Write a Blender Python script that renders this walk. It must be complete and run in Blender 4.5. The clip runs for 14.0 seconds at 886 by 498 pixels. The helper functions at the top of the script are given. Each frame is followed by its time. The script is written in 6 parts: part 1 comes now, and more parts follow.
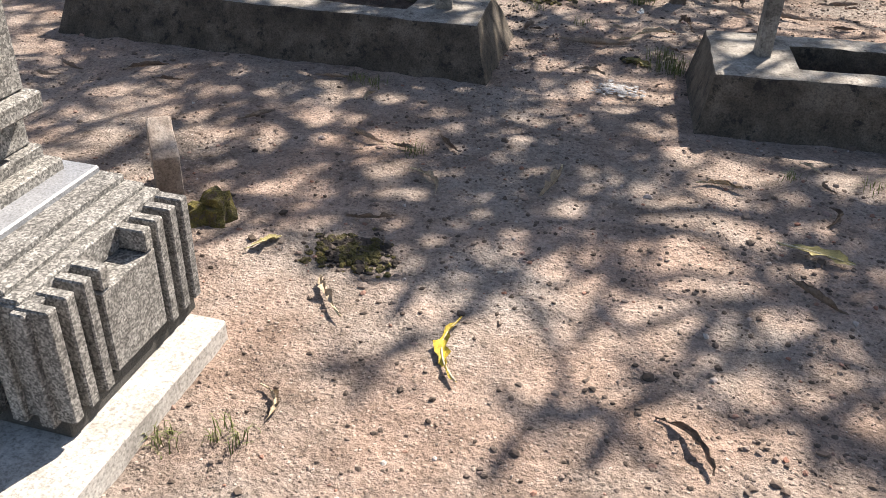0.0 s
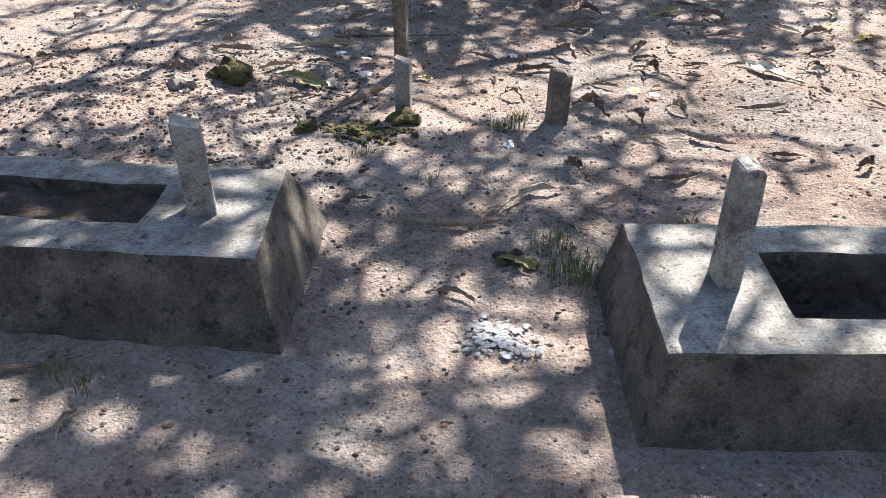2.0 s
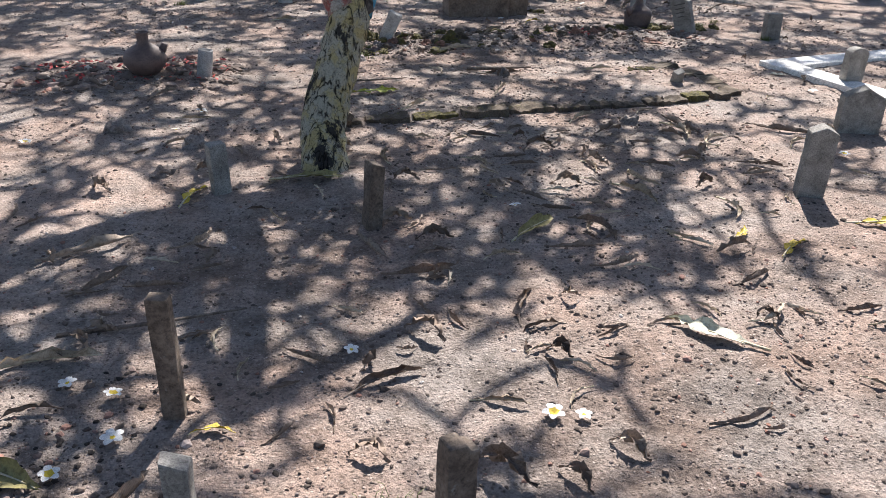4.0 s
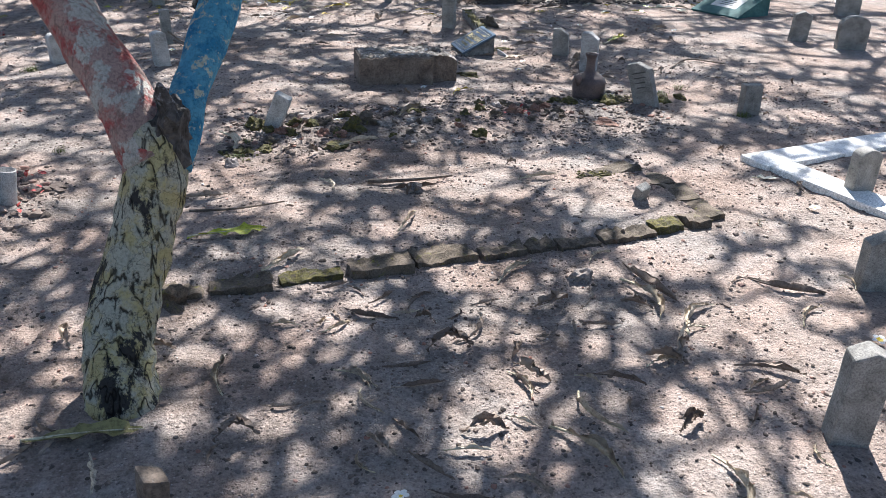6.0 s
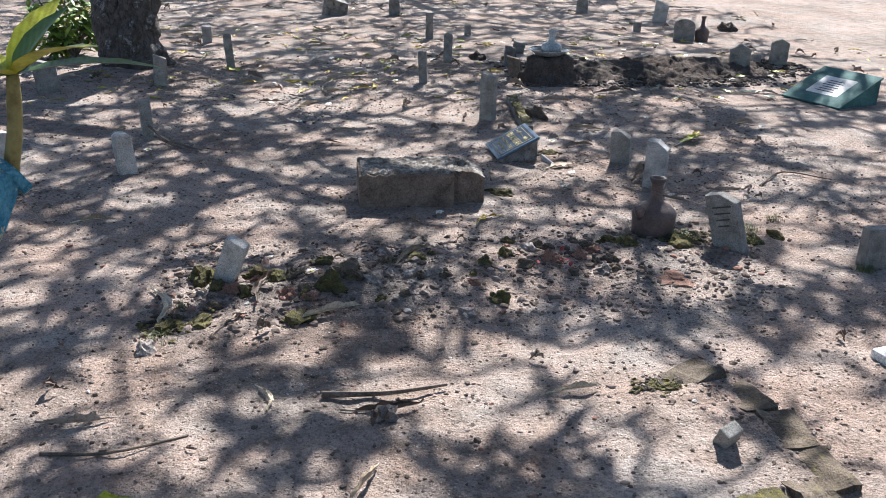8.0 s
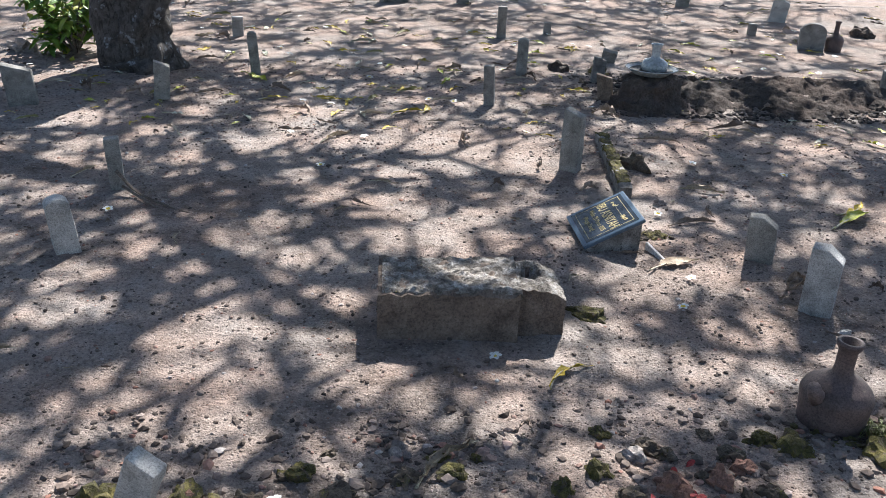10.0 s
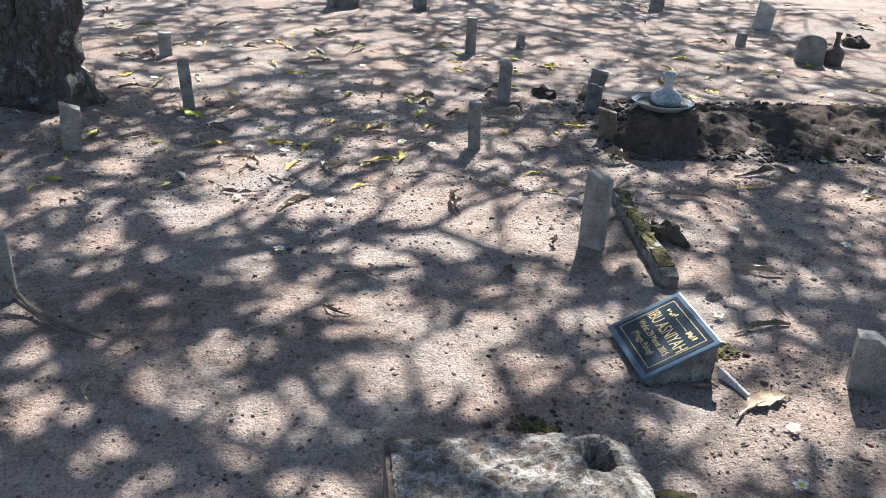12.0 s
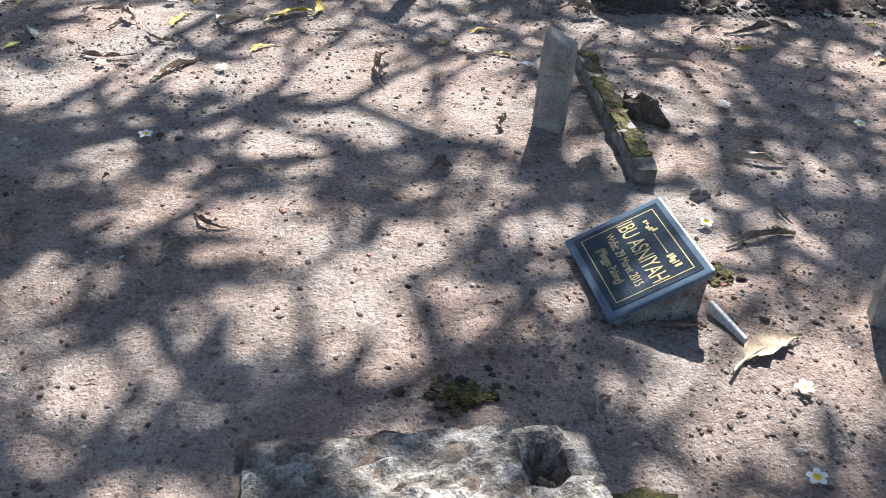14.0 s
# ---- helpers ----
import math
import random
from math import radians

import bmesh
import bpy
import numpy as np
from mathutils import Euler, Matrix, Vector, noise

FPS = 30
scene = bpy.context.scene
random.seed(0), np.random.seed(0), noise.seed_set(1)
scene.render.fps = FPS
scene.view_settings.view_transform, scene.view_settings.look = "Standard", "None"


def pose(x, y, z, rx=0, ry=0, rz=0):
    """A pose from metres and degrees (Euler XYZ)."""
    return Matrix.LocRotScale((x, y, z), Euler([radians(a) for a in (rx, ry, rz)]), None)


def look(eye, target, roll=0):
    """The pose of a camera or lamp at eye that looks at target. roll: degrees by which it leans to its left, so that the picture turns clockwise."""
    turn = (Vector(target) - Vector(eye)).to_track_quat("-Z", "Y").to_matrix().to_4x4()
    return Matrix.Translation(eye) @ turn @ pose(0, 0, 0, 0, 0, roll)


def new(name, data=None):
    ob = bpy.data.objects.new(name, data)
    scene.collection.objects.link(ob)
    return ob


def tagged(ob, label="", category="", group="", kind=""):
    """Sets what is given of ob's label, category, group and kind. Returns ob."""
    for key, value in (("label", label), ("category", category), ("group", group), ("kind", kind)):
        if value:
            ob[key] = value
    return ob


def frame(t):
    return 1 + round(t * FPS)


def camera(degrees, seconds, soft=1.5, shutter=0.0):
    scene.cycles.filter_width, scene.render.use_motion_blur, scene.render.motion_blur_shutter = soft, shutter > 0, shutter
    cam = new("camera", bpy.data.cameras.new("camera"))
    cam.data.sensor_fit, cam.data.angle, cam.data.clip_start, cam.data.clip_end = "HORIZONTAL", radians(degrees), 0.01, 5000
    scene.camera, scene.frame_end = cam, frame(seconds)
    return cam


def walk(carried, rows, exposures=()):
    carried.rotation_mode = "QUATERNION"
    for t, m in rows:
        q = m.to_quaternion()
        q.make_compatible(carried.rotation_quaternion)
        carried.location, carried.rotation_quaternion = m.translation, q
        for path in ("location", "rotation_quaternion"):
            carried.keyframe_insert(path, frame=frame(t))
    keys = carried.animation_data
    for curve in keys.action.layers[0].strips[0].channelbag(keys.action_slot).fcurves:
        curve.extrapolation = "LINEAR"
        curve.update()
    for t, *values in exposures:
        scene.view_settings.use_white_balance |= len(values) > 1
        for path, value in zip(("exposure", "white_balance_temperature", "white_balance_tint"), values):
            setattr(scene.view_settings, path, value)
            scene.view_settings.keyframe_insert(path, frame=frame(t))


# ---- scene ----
cam = camera(54.6, 14.0, 0.85)
PATH = [
    (0, (0.181, 0.399, 1.235), (-0.27, 2.043, 0.19), 1.4),
    (0.5, (0.115, 0.77, 1.22), (-0.346, 2.417, 0.184), 1.1),
    (0.9, (0.099, 1.067, 1.265), (-0.181, 2.753, 0.226), 0.4),
    (1, (0.101, 1.146, 1.265), (-0.145, 2.837, 0.226), 0.1),
    (1.5, (0.101, 1.599, 1.299), (-0.071, 3.293, 0.25), 0.3),
    (2, (-0.02, 2.042, 1.29), (-0.166, 3.74, 0.243), 0.9),
    (2.4, (-0.102, 2.426, 1.315), (-0.222, 4.123, 0.264), 1.0),
    (2.5, (-0.105, 2.512, 1.313), (-0.216, 4.211, 0.264), 0.9),
    (3, (-0.089, 2.972, 1.356), (-0.097, 4.702, 0.353), 1.8),
    (3.5, (-0.171, 3.34, 1.353), (-0.023, 5.102, 0.417), 2.2),
    (4, (-0.166, 3.65, 1.367), (0.157, 5.425, 0.503), 1.5),
    (4.2, (-0.098, 3.805, 1.36), (0.297, 5.581, 0.531), 0.9),
    (6.3, (0.456, 5.313, 1.555), (0.876, 7.068, 0.693), 1.8),
    (6.5, (0.503, 5.462, 1.544), (0.894, 7.222, 0.68), 1.8),
    (7, (0.544, 5.838, 1.592), (0.876, 7.615, 0.737), 1.6),
    (7.5, (0.739, 6.153, 1.603), (1.021, 7.965, 0.805), 1.6),
    (8, (0.951, 6.489, 1.603), (1.227, 8.317, 0.838), 1.5),
    (8.5, (1.065, 6.886, 1.618), (1.355, 8.715, 0.863), 1.3),
    (9, (1.16, 7.277, 1.598), (1.38, 9.111, 0.831), 1.6),
    (9.2, (1.213, 7.479, 1.595), (1.376, 9.311, 0.809), 2.1),
    (11.3, (1.11, 8.934, 1.697), (1.227, 10.742, 0.852), 2.8),
    (11.5, (1.093, 9.021, 1.687), (1.269, 10.826, 0.844), 3.1),
    (12, (1.001, 9.361, 1.671), (1.273, 11.147, 0.815), 3.3),
    (12.5, (1.03, 9.536, 1.659), (1.345, 11.298, 0.767), 3.6),
    (13, (1.206, 9.737, 1.638), (1.57, 11.444, 0.662), 4.3),
    (13.5, (1.277, 9.979, 1.526), (1.65, 11.627, 0.456), 4.6),
    (14, (1.274, 10.108, 1.444), (1.621, 11.707, 0.294), 4.8),
]
walk(cam, [(t, look(eye, target, roll)) for t, eye, target, roll in PATH],
     [(0, 1.36, 7000, 12), (1.0, 1.64, 6600, 10), (2.0, 1.72, 6300, 9), (2.5, 1.68, 6350, 10), (3.0, 1.42, 6250, 11), (4.0, 1.28, 6250, 12), (6.5, 1.58, 5850, 9), (8.5, 1.36, 5950, 9), (9.2, 1.36, 5950, 9), (11.5, 1.54, 6000, 8), (12.5, 1.54, 6000, 8), (14.0, 1.62, 5950, 9)])

# ---- world, sun, exposure ----
SUN_AWAY = Vector((0.40, 1.0, 1.0)).normalized()
world = bpy.data.worlds.new("sky")
scene.world = world
world.use_nodes = True
wn = world.node_tree.nodes
sky = wn.new("ShaderNodeTexSky")
sky.sky_type, sky.sun_disc = "NISHITA", False
sky.sun_elevation = math.asin(SUN_AWAY.z)
sky.sun_rotation = math.atan2(SUN_AWAY.x, SUN_AWAY.y)
world.node_tree.links.new(sky.outputs[0], wn["Background"].inputs[0])
wn["Background"].inputs[1].default_value = 0.060
sun = new("sun", bpy.data.lights.new("sun", "SUN"))
sun.data.energy, sun.data.angle, sun.data.color = 5.0, radians(0.5), (1.0, 0.94, 0.86)
sun.matrix_world = look(SUN_AWAY * 30, (0, 0, 0))


# ---- materials ----
def ramp(nt, source, stops):
    """A colour ramp from (place, colour) stops."""
    r = nt.nodes.new("ShaderNodeValToRGB")
    while len(r.color_ramp.elements) < len(stops):
        r.color_ramp.elements.new(0.5)
    for e, (p, c) in zip(r.color_ramp.elements, stops):
        e.position, e.color = p, (*c, 1)
    nt.links.new(source, r.inputs[0])
    return r.outputs[0]


def mix(nt, fac, a, b, mode="MIX"):
    m = nt.nodes.new("ShaderNodeMix")
    m.data_type, m.blend_type = "RGBA", mode
    for value, slot in ((fac, 0), (a, 6), (b, 7)):
        if isinstance(value, (int, float)):
            m.inputs[slot].default_value = value
        elif isinstance(value, tuple):
            m.inputs[slot].default_value = (*value, 1)
        else:
            nt.links.new(value, m.inputs[slot])
    return m.outputs[2]


def tex(nt, kind, scale, vec, detail=5.0, rough=0.6):
    n = nt.nodes.new("ShaderNodeTexNoise" if kind == "noise" else "ShaderNodeTexVoronoi")
    n.inputs["Scale"].default_value = scale
    if kind == "noise":
        n.inputs["Detail"].default_value, n.inputs["Roughness"].default_value = detail, rough
    nt.links.new(vec, n.inputs["Vector"])
    return n.outputs[0]


def begin(name, rough=0.85, metal=0.0, spec=0.35):
    m = bpy.data.materials.new(name)
    m.use_nodes = True
    nt = m.node_tree
    b = nt.nodes["Principled BSDF"]
    b.inputs["Roughness"].default_value, b.inputs["Metallic"].default_value = rough, metal
    b.inputs["Specular IOR Level"].default_value = spec
    coord = nt.nodes.new("ShaderNodeTexCoord")
    info = nt.nodes.new("ShaderNodeObjectInfo")
    shift = nt.nodes.new("ShaderNodeVectorMath")
    shift.operation = "MULTIPLY_ADD"
    comb = nt.nodes.new("ShaderNodeCombineXYZ")
    for i in range(3):
        nt.links.new(info.outputs["Random"], comb.inputs[i])
    nt.links.new(comb.outputs[0], shift.inputs[0])
    shift.inputs[1].default_value = (17.0, 31.0, 11.0)
    nt.links.new(coord.outputs["Object"], shift.inputs[2])
    return m, nt, b, shift.outputs[0], info.outputs["Random"]


def finish(nt, b, colour, height=None, strength=0.4, distance=0.01):
    nt.links.new(colour, b.inputs["Base Color"])
    if height is not None:
        bump = nt.nodes.new("ShaderNodeBump")
        bump.inputs["Strength"].default_value, bump.inputs["Distance"].default_value = strength, distance
        nt.links.new(height, bump.inputs["Height"])
        nt.links.new(bump.outputs[0], b.inputs["Normal"])


def weathered(name, base, dark, light, scale=6.0, grain=120.0, rough=0.9, bump=0.5, dist=0.006, spots=None, amount=0.5, spec=0.3, specks=0.0):
    """Stone, concrete, soil or paint: blotches at one scale, grain at another, and patches of a second colour."""
    m, nt, b, vec, rnd = begin(name, rough, 0.0, spec)
    big = tex(nt, "noise", scale, vec, 6, 0.65)
    fine = tex(nt, "noise", grain, vec, 3, 0.7)
    col = ramp(nt, big, [(0.3, dark), (0.5, base), (0.72, light)])
    col = mix(nt, 0.75, col, ramp(nt, fine, [(0.32, (0.42, 0.42, 0.42)), (0.5, (1.0, 1.0, 1.0)), (0.68, (1.4, 1.4, 1.4))]), "MULTIPLY")
    if specks:
        vo = nt.nodes.new("ShaderNodeTexVoronoi")
        vo.inputs["Scale"].default_value = specks
        nt.links.new(vec, vo.inputs["Vector"])
        col = mix(nt, 1.0, col, ramp(nt, vo.outputs["Color"], [(0.3, (0.52, 0.52, 0.52)), (0.5, (0.92, 0.92, 0.92)), (0.7, (1.4, 1.39, 1.37))]), "MULTIPLY")
    if spots:
        patch = tex(nt, "noise", scale * 1.9, vec, 7, 0.75)
        f = ramp(nt, patch, [(amount, (0, 0, 0)), (amount + 0.09, (1, 1, 1))])
        col = mix(nt, f, col, spots)
    tone = ramp(nt, rnd, [(0.0, (0.86, 0.86, 0.87)), (1.0, (1.1, 1.09, 1.07))])
    col = mix(nt, 1.0, col, tone, "MULTIPLY")
    h = mix(nt, 0.5, fine, big)
    finish(nt, b, col, h, bump, dist)
    return m


def soil_material(name, dark, mid, light):
    """Sandy soil: broad tone changes, crumbs, sand grains and specks of small gravel."""
    m, nt, b, vec, rnd = begin(name, 0.95, 0.0, 0.12)
    a = tex(nt, "noise", 0.9, vec, 5, 0.6)
    c = tex(nt, "noise", 9.0, vec, 8, 0.72)
    grain = tex(nt, "noise", 190.0, vec, 4, 0.8)
    col = ramp(nt, mix(nt, 0.55, a, c), [(0.38, dark), (0.5, mid), (0.62, light)])
    red = tex(nt, "noise", 1.7, vec, 6, 0.65)
    col = mix(nt, 1.0, col, ramp(nt, red, [(0.38, (0.93, 0.97, 1.0)), (0.62, (1.08, 0.97, 0.92))]), "MULTIPLY")
    col = mix(nt, 0.38, col, ramp(nt, grain, [(0.34, (0.38, 0.36, 0.35)), (0.48, (1.0, 1.0, 1.0)), (0.66, (1.5, 1.48, 1.46))]), "MULTIPLY")
    lumps = tex(nt, "noise", 70.0, vec, 4, 0.6)
    col = mix(nt, 0.5, col, ramp(nt, lumps, [(0.36, (0.45, 0.43, 0.42)), (0.5, (1.0, 1.0, 1.0)), (0.64, (1.25, 1.24, 1.23))]), "MULTIPLY")
    gravel = nt.nodes.new("ShaderNodeTexVoronoi")
    gravel.inputs["Scale"].default_value = 74.0
    nt.links.new(vec, gravel.inputs["Vector"])
    inside = ramp(nt, gravel.outputs["Distance"], [(0.20, (0.8, 0.8, 0.8)), (0.34, (0, 0, 0))])
    pick = ramp(nt, gravel.outputs["Color"], [(0.30, (0, 0, 0)), (0.42, (1, 1, 1))])
    speck = ramp(nt, gravel.outputs["Color"], [(0.40, tuple(0.28 * c for c in mid)), (0.6, tuple(0.8 * c for c in mid)), (0.72, tuple(1.5 * c for c in mid))])
    col = mix(nt, mix(nt, 1.0, inside, pick, "MULTIPLY"), col, speck)
    crumbs = tex(nt, "noise", 34.0, vec, 5, 0.68)
    col = mix(nt, ramp(nt, crumbs, [(0.60, (0, 0, 0)), (0.68, (0.7, 0.7, 0.7))]), col, tuple(0.25 * c for c in mid))
    h = mix(nt, 0.10, mix(nt, 0.5, mix(nt, 0.75, grain, lumps), crumbs), inside)
    finish(nt, b, col, h, 1.0, 0.029)
    return m


def leaf_material(name, stops, rough=0.65, spec=0.3, trans=0.0):
    """Blade colour by the object's or island's own random number, with veins, blotches and a pale stalk side."""
    m, nt, b, vec, rnd = begin(name, rough, 0.0, spec)
    geo = nt.nodes.new("ShaderNodeNewGeometry")
    add = nt.nodes.new("ShaderNodeMath")
    add.operation = "ADD"
    nt.links.new(rnd, add.inputs[0])
    nt.links.new(geo.outputs["Random Per Island"], add.inputs[1])
    part_of = nt.nodes.new("ShaderNodeMath")
    part_of.operation = "FRACT"
    nt.links.new(add.outputs[0], part_of.inputs[0])
    col = ramp(nt, part_of.outputs[0], stops)
    blot = tex(nt, "noise", 22.0, vec, 6, 0.7)
    col = mix(nt, 0.8, col, ramp(nt, blot, [(0.35, (0.45, 0.4, 0.36)), (0.52, (1, 1, 1)), (0.75, (1.25, 1.2, 1.1))]), "MULTIPLY")
    w = nt.nodes.new("ShaderNodeTexWave")
    w.inputs["Scale"].default_value, w.inputs["Distortion"].default_value = 28.0, 2.0
    nt.links.new(vec, w.inputs["Vector"])
    finish(nt, b, col, mix(nt, 0.3, blot, w.outputs[0]), 0.4, 0.004)
    return m


SOIL = soil_material("sandy_soil", (0.165, 0.133, 0.113), (0.297, 0.246, 0.212), (0.395, 0.333, 0.293))
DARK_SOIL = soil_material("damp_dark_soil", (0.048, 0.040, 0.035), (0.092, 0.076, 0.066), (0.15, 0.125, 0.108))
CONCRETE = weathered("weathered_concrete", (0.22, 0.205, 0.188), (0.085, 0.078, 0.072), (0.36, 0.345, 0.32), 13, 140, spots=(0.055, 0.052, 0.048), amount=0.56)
SHADED_RENDER = weathered("stained_shaded_kerb", (0.092, 0.077, 0.063), (0.042, 0.036, 0.031), (0.165, 0.142, 0.12), 8, 150, spots=(0.028, 0.026, 0.024), amount=0.54)
POST = weathered("grey_post_concrete", (0.245, 0.232, 0.212), (0.13, 0.122, 0.112), (0.35, 0.335, 0.31), 12, 180, spots=(0.10, 0.098, 0.09), amount=0.60)
POST_PALE = weathered("pale_post_concrete", (0.42, 0.405, 0.385), (0.24, 0.23, 0.215), (0.58, 0.565, 0.54), 12, 180, spots=(0.14, 0.135, 0.13), amount=0.62)
POST_WOOD = weathered("weathered_wood", (0.165, 0.128, 0.10), (0.085, 0.066, 0.053), (0.25, 0.205, 0.168), 14, 90, spots=(0.30, 0.285, 0.26), amount=0.62)
TERRAZZO = weathered("grey_terrazzo", (0.22, 0.215, 0.207), (0.13, 0.127, 0.122), (0.31, 0.305, 0.296), 30, 150, 0.8, 0.5, 0.004, spots=(0.12, 0.118, 0.113), amount=0.60, specks=240.0)
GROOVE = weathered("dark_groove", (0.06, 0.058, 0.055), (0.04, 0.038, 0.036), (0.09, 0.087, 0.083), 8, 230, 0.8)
SMOOTH = weathered("polished_grey_slab", (0.25, 0.262, 0.285), (0.19, 0.2, 0.22), (0.33, 0.345, 0.37), 5, 200, 0.35, 0.1, 0.002)
WHITE = weathered("white_painted_cement", (0.72, 0.70, 0.67), (0.52, 0.50, 0.47), (0.80, 0.79, 0.77), 6, 120, 0.8, 0.3, 0.004, spots=(0.42, 0.39, 0.35), amount=0.64)
CEMENT_PALE = weathered("pale_cement_slab", (0.46, 0.44, 0.41), (0.30, 0.28, 0.255), (0.58, 0.565, 0.54), 7, 130, 0.85, 0.3, 0.004, spots=(0.25, 0.225, 0.195), amount=0.6)
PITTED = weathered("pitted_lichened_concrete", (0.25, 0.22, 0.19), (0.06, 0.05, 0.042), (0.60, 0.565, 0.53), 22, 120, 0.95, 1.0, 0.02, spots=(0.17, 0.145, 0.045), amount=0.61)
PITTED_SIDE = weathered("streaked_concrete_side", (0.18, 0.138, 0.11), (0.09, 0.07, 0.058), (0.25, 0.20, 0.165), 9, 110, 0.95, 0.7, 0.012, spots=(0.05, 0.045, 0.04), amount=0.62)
MOSS = weathered("green_moss", (0.11, 0.098, 0.034), (0.045, 0.042, 0.02), (0.22, 0.18, 0.055), 26, 210, 0.97, 1.0, 0.014, spots=(0.10, 0.08, 0.062), amount=0.51)
KERB_STONE = weathered("mossy_kerb_stone", (0.12, 0.093, 0.068), (0.05, 0.042, 0.033), (0.19, 0.152, 0.118), 11, 130, 0.95, 0.8, 0.012, spots=(0.15, 0.14, 0.03), amount=0.58)
BRICK = weathered("old_red_brick", (0.25, 0.135, 0.098), (0.13, 0.078, 0.06), (0.34, 0.21, 0.16), 18, 150, 0.95, 0.8, 0.01, spots=(0.12, 0.10, 0.08), amount=0.62)
STONE = weathered("field_stone", (0.26, 0.22, 0.195), (0.13, 0.105, 0.092), (0.44, 0.40, 0.37), 9, 130, 0.9, 0.5, 0.006)
CLAY = weathered("dull_purple_earthenware", (0.135, 0.098, 0.09), (0.08, 0.06, 0.056), (0.19, 0.14, 0.125), 9, 150, 0.6, 0.25, 0.003, spots=(0.21, 0.165, 0.13), amount=0.62)
GLAZE = weathered("chipped_white_glaze", (0.36, 0.385, 0.395), (0.20, 0.215, 0.22), (0.48, 0.505, 0.52), 9, 60, 0.25, 0.1, 0.002, spots=(0.13, 0.12, 0.10), amount=0.60, spec=0.5)
TEAL = weathered("teal_tile", (0.075, 0.165, 0.155), (0.05, 0.11, 0.105), (0.12, 0.23, 0.21), 6, 90, 0.75, 0.1, 0.002, spots=(0.24, 0.24, 0.22), amount=0.64, spec=0.12)
PLAQUE = weathered("blue_black_polished_stone", (0.022, 0.032, 0.046), (0.014, 0.02, 0.03), (0.05, 0.065, 0.085), 5, 160, 0.22, 0.06, 0.001, spots=(0.10, 0.115, 0.13), amount=0.62, spec=0.5)
PLAQUE_EDGE = weathered("blue_grey_stone_edge", (0.075, 0.115, 0.165), (0.05, 0.08, 0.12), (0.12, 0.17, 0.23), 7, 160, 0.3, 0.06, 0.001, spec=0.5)
GOLD = weathered("gold_lettering", (0.55, 0.44, 0.20), (0.42, 0.33, 0.14), (0.62, 0.52, 0.28), 20, 200, 0.45)
LIME = weathered("spilled_white_powder", (0.28, 0.285, 0.30), (0.20, 0.18, 0.165), (0.42, 0.43, 0.45), 20, 120, 0.95)
INK = weathered("dull_black_paint", (0.05, 0.048, 0.046), (0.035, 0.034, 0.033), (0.08, 0.077, 0.074), 12, 120, 0.8)


def bark_material(name, paint, chips, worn, keep, fissure=0.9, stretch_z=0.3, scale=24.0, patch=15.0, split=0.5):
    """Bark with wandering lengthwise fissures under old flaking paint."""
    m, nt, b, vec, rnd = begin(name, 0.85, 0.0, 0.25)
    stretch = nt.nodes.new("ShaderNodeVectorMath")
    stretch.operation = "MULTIPLY"
    stretch.inputs[1].default_value = (1.0, 1.0, stretch_z)
    nt.links.new(vec, stretch.inputs[0])
    bend = nt.nodes.new("ShaderNodeTexNoise")
    bend.inputs["Scale"].default_value = scale * 0.7
    nt.links.new(stretch.outputs[0], bend.inputs["Vector"])
    warp = nt.nodes.new("ShaderNodeVectorMath")
    warp.operation = "MULTIPLY_ADD"
    warp.inputs[1].default_value = (0.55 / scale, 0.55 / scale, 0.3 / scale)
    nt.links.new(bend.outputs["Color"], warp.inputs[0])
    nt.links.new(stretch.outputs[0], warp.inputs[2])
    def vein(value, width):
        """A thin dark line along the middle values of a noise."""
        return ramp(nt, value, [(0.5 - width, (1, 1, 1)), (0.5 - width * 0.25, (0, 0, 0)), (0.5 + width * 0.25, (0, 0, 0)), (0.5 + width, (1, 1, 1))])
    lines = vein(tex(nt, "noise", scale, warp.outputs[0], 2, 0.5), 0.05)
    gap = tex(nt, "noise", 19.0, vec, 4, 0.6)
    crack = mix(nt, ramp(nt, gap, [(0.50, (0, 0, 0)), (0.64, (1, 1, 1))]), lines, (1.0, 1.0, 1.0))
    plates = vein(tex(nt, "noise", 26.0, vec, 3, 0.5), 0.018)
    long_patch = nt.nodes.new("ShaderNodeVectorMath")
    long_patch.operation = "MULTIPLY"
    long_patch.inputs[1].default_value = (1.0, 1.0, min(1.0, 2.4 * stretch_z))
    nt.links.new(vec, long_patch.inputs[0])
    flake = tex(nt, "noise", patch, long_patch.outputs[0], 7, 0.7)
    big = tex(nt, "noise", 13.0, vec, 6, 0.65)
    fine = tex(nt, "noise", 110.0, vec, 4, 0.7)
    col = ramp(nt, big, [(split - 0.07, paint), (split + 0.05, chips)])
    col = mix(nt, ramp(nt, flake, [(keep, (0, 0, 0)), (keep + 0.04, (1, 1, 1))]), col, worn)
    col = mix(nt, fissure, col, ramp(nt, crack, [(0.0, (0.10, 0.09, 0.08)), (0.6, (1, 1, 1))]), "MULTIPLY")
    col = mix(nt, fissure * 0.5, col, plates, "MULTIPLY")
    col = mix(nt, 0.7, col, ramp(nt, fine, [(0.3, (0.5, 0.5, 0.5)), (0.55, (1.1, 1.1, 1.1))]), "MULTIPLY")
    finish(nt, b, col, mix(nt, 1.0 - 0.65 * fissure, crack, fine), 0.9, 0.014)
    return m


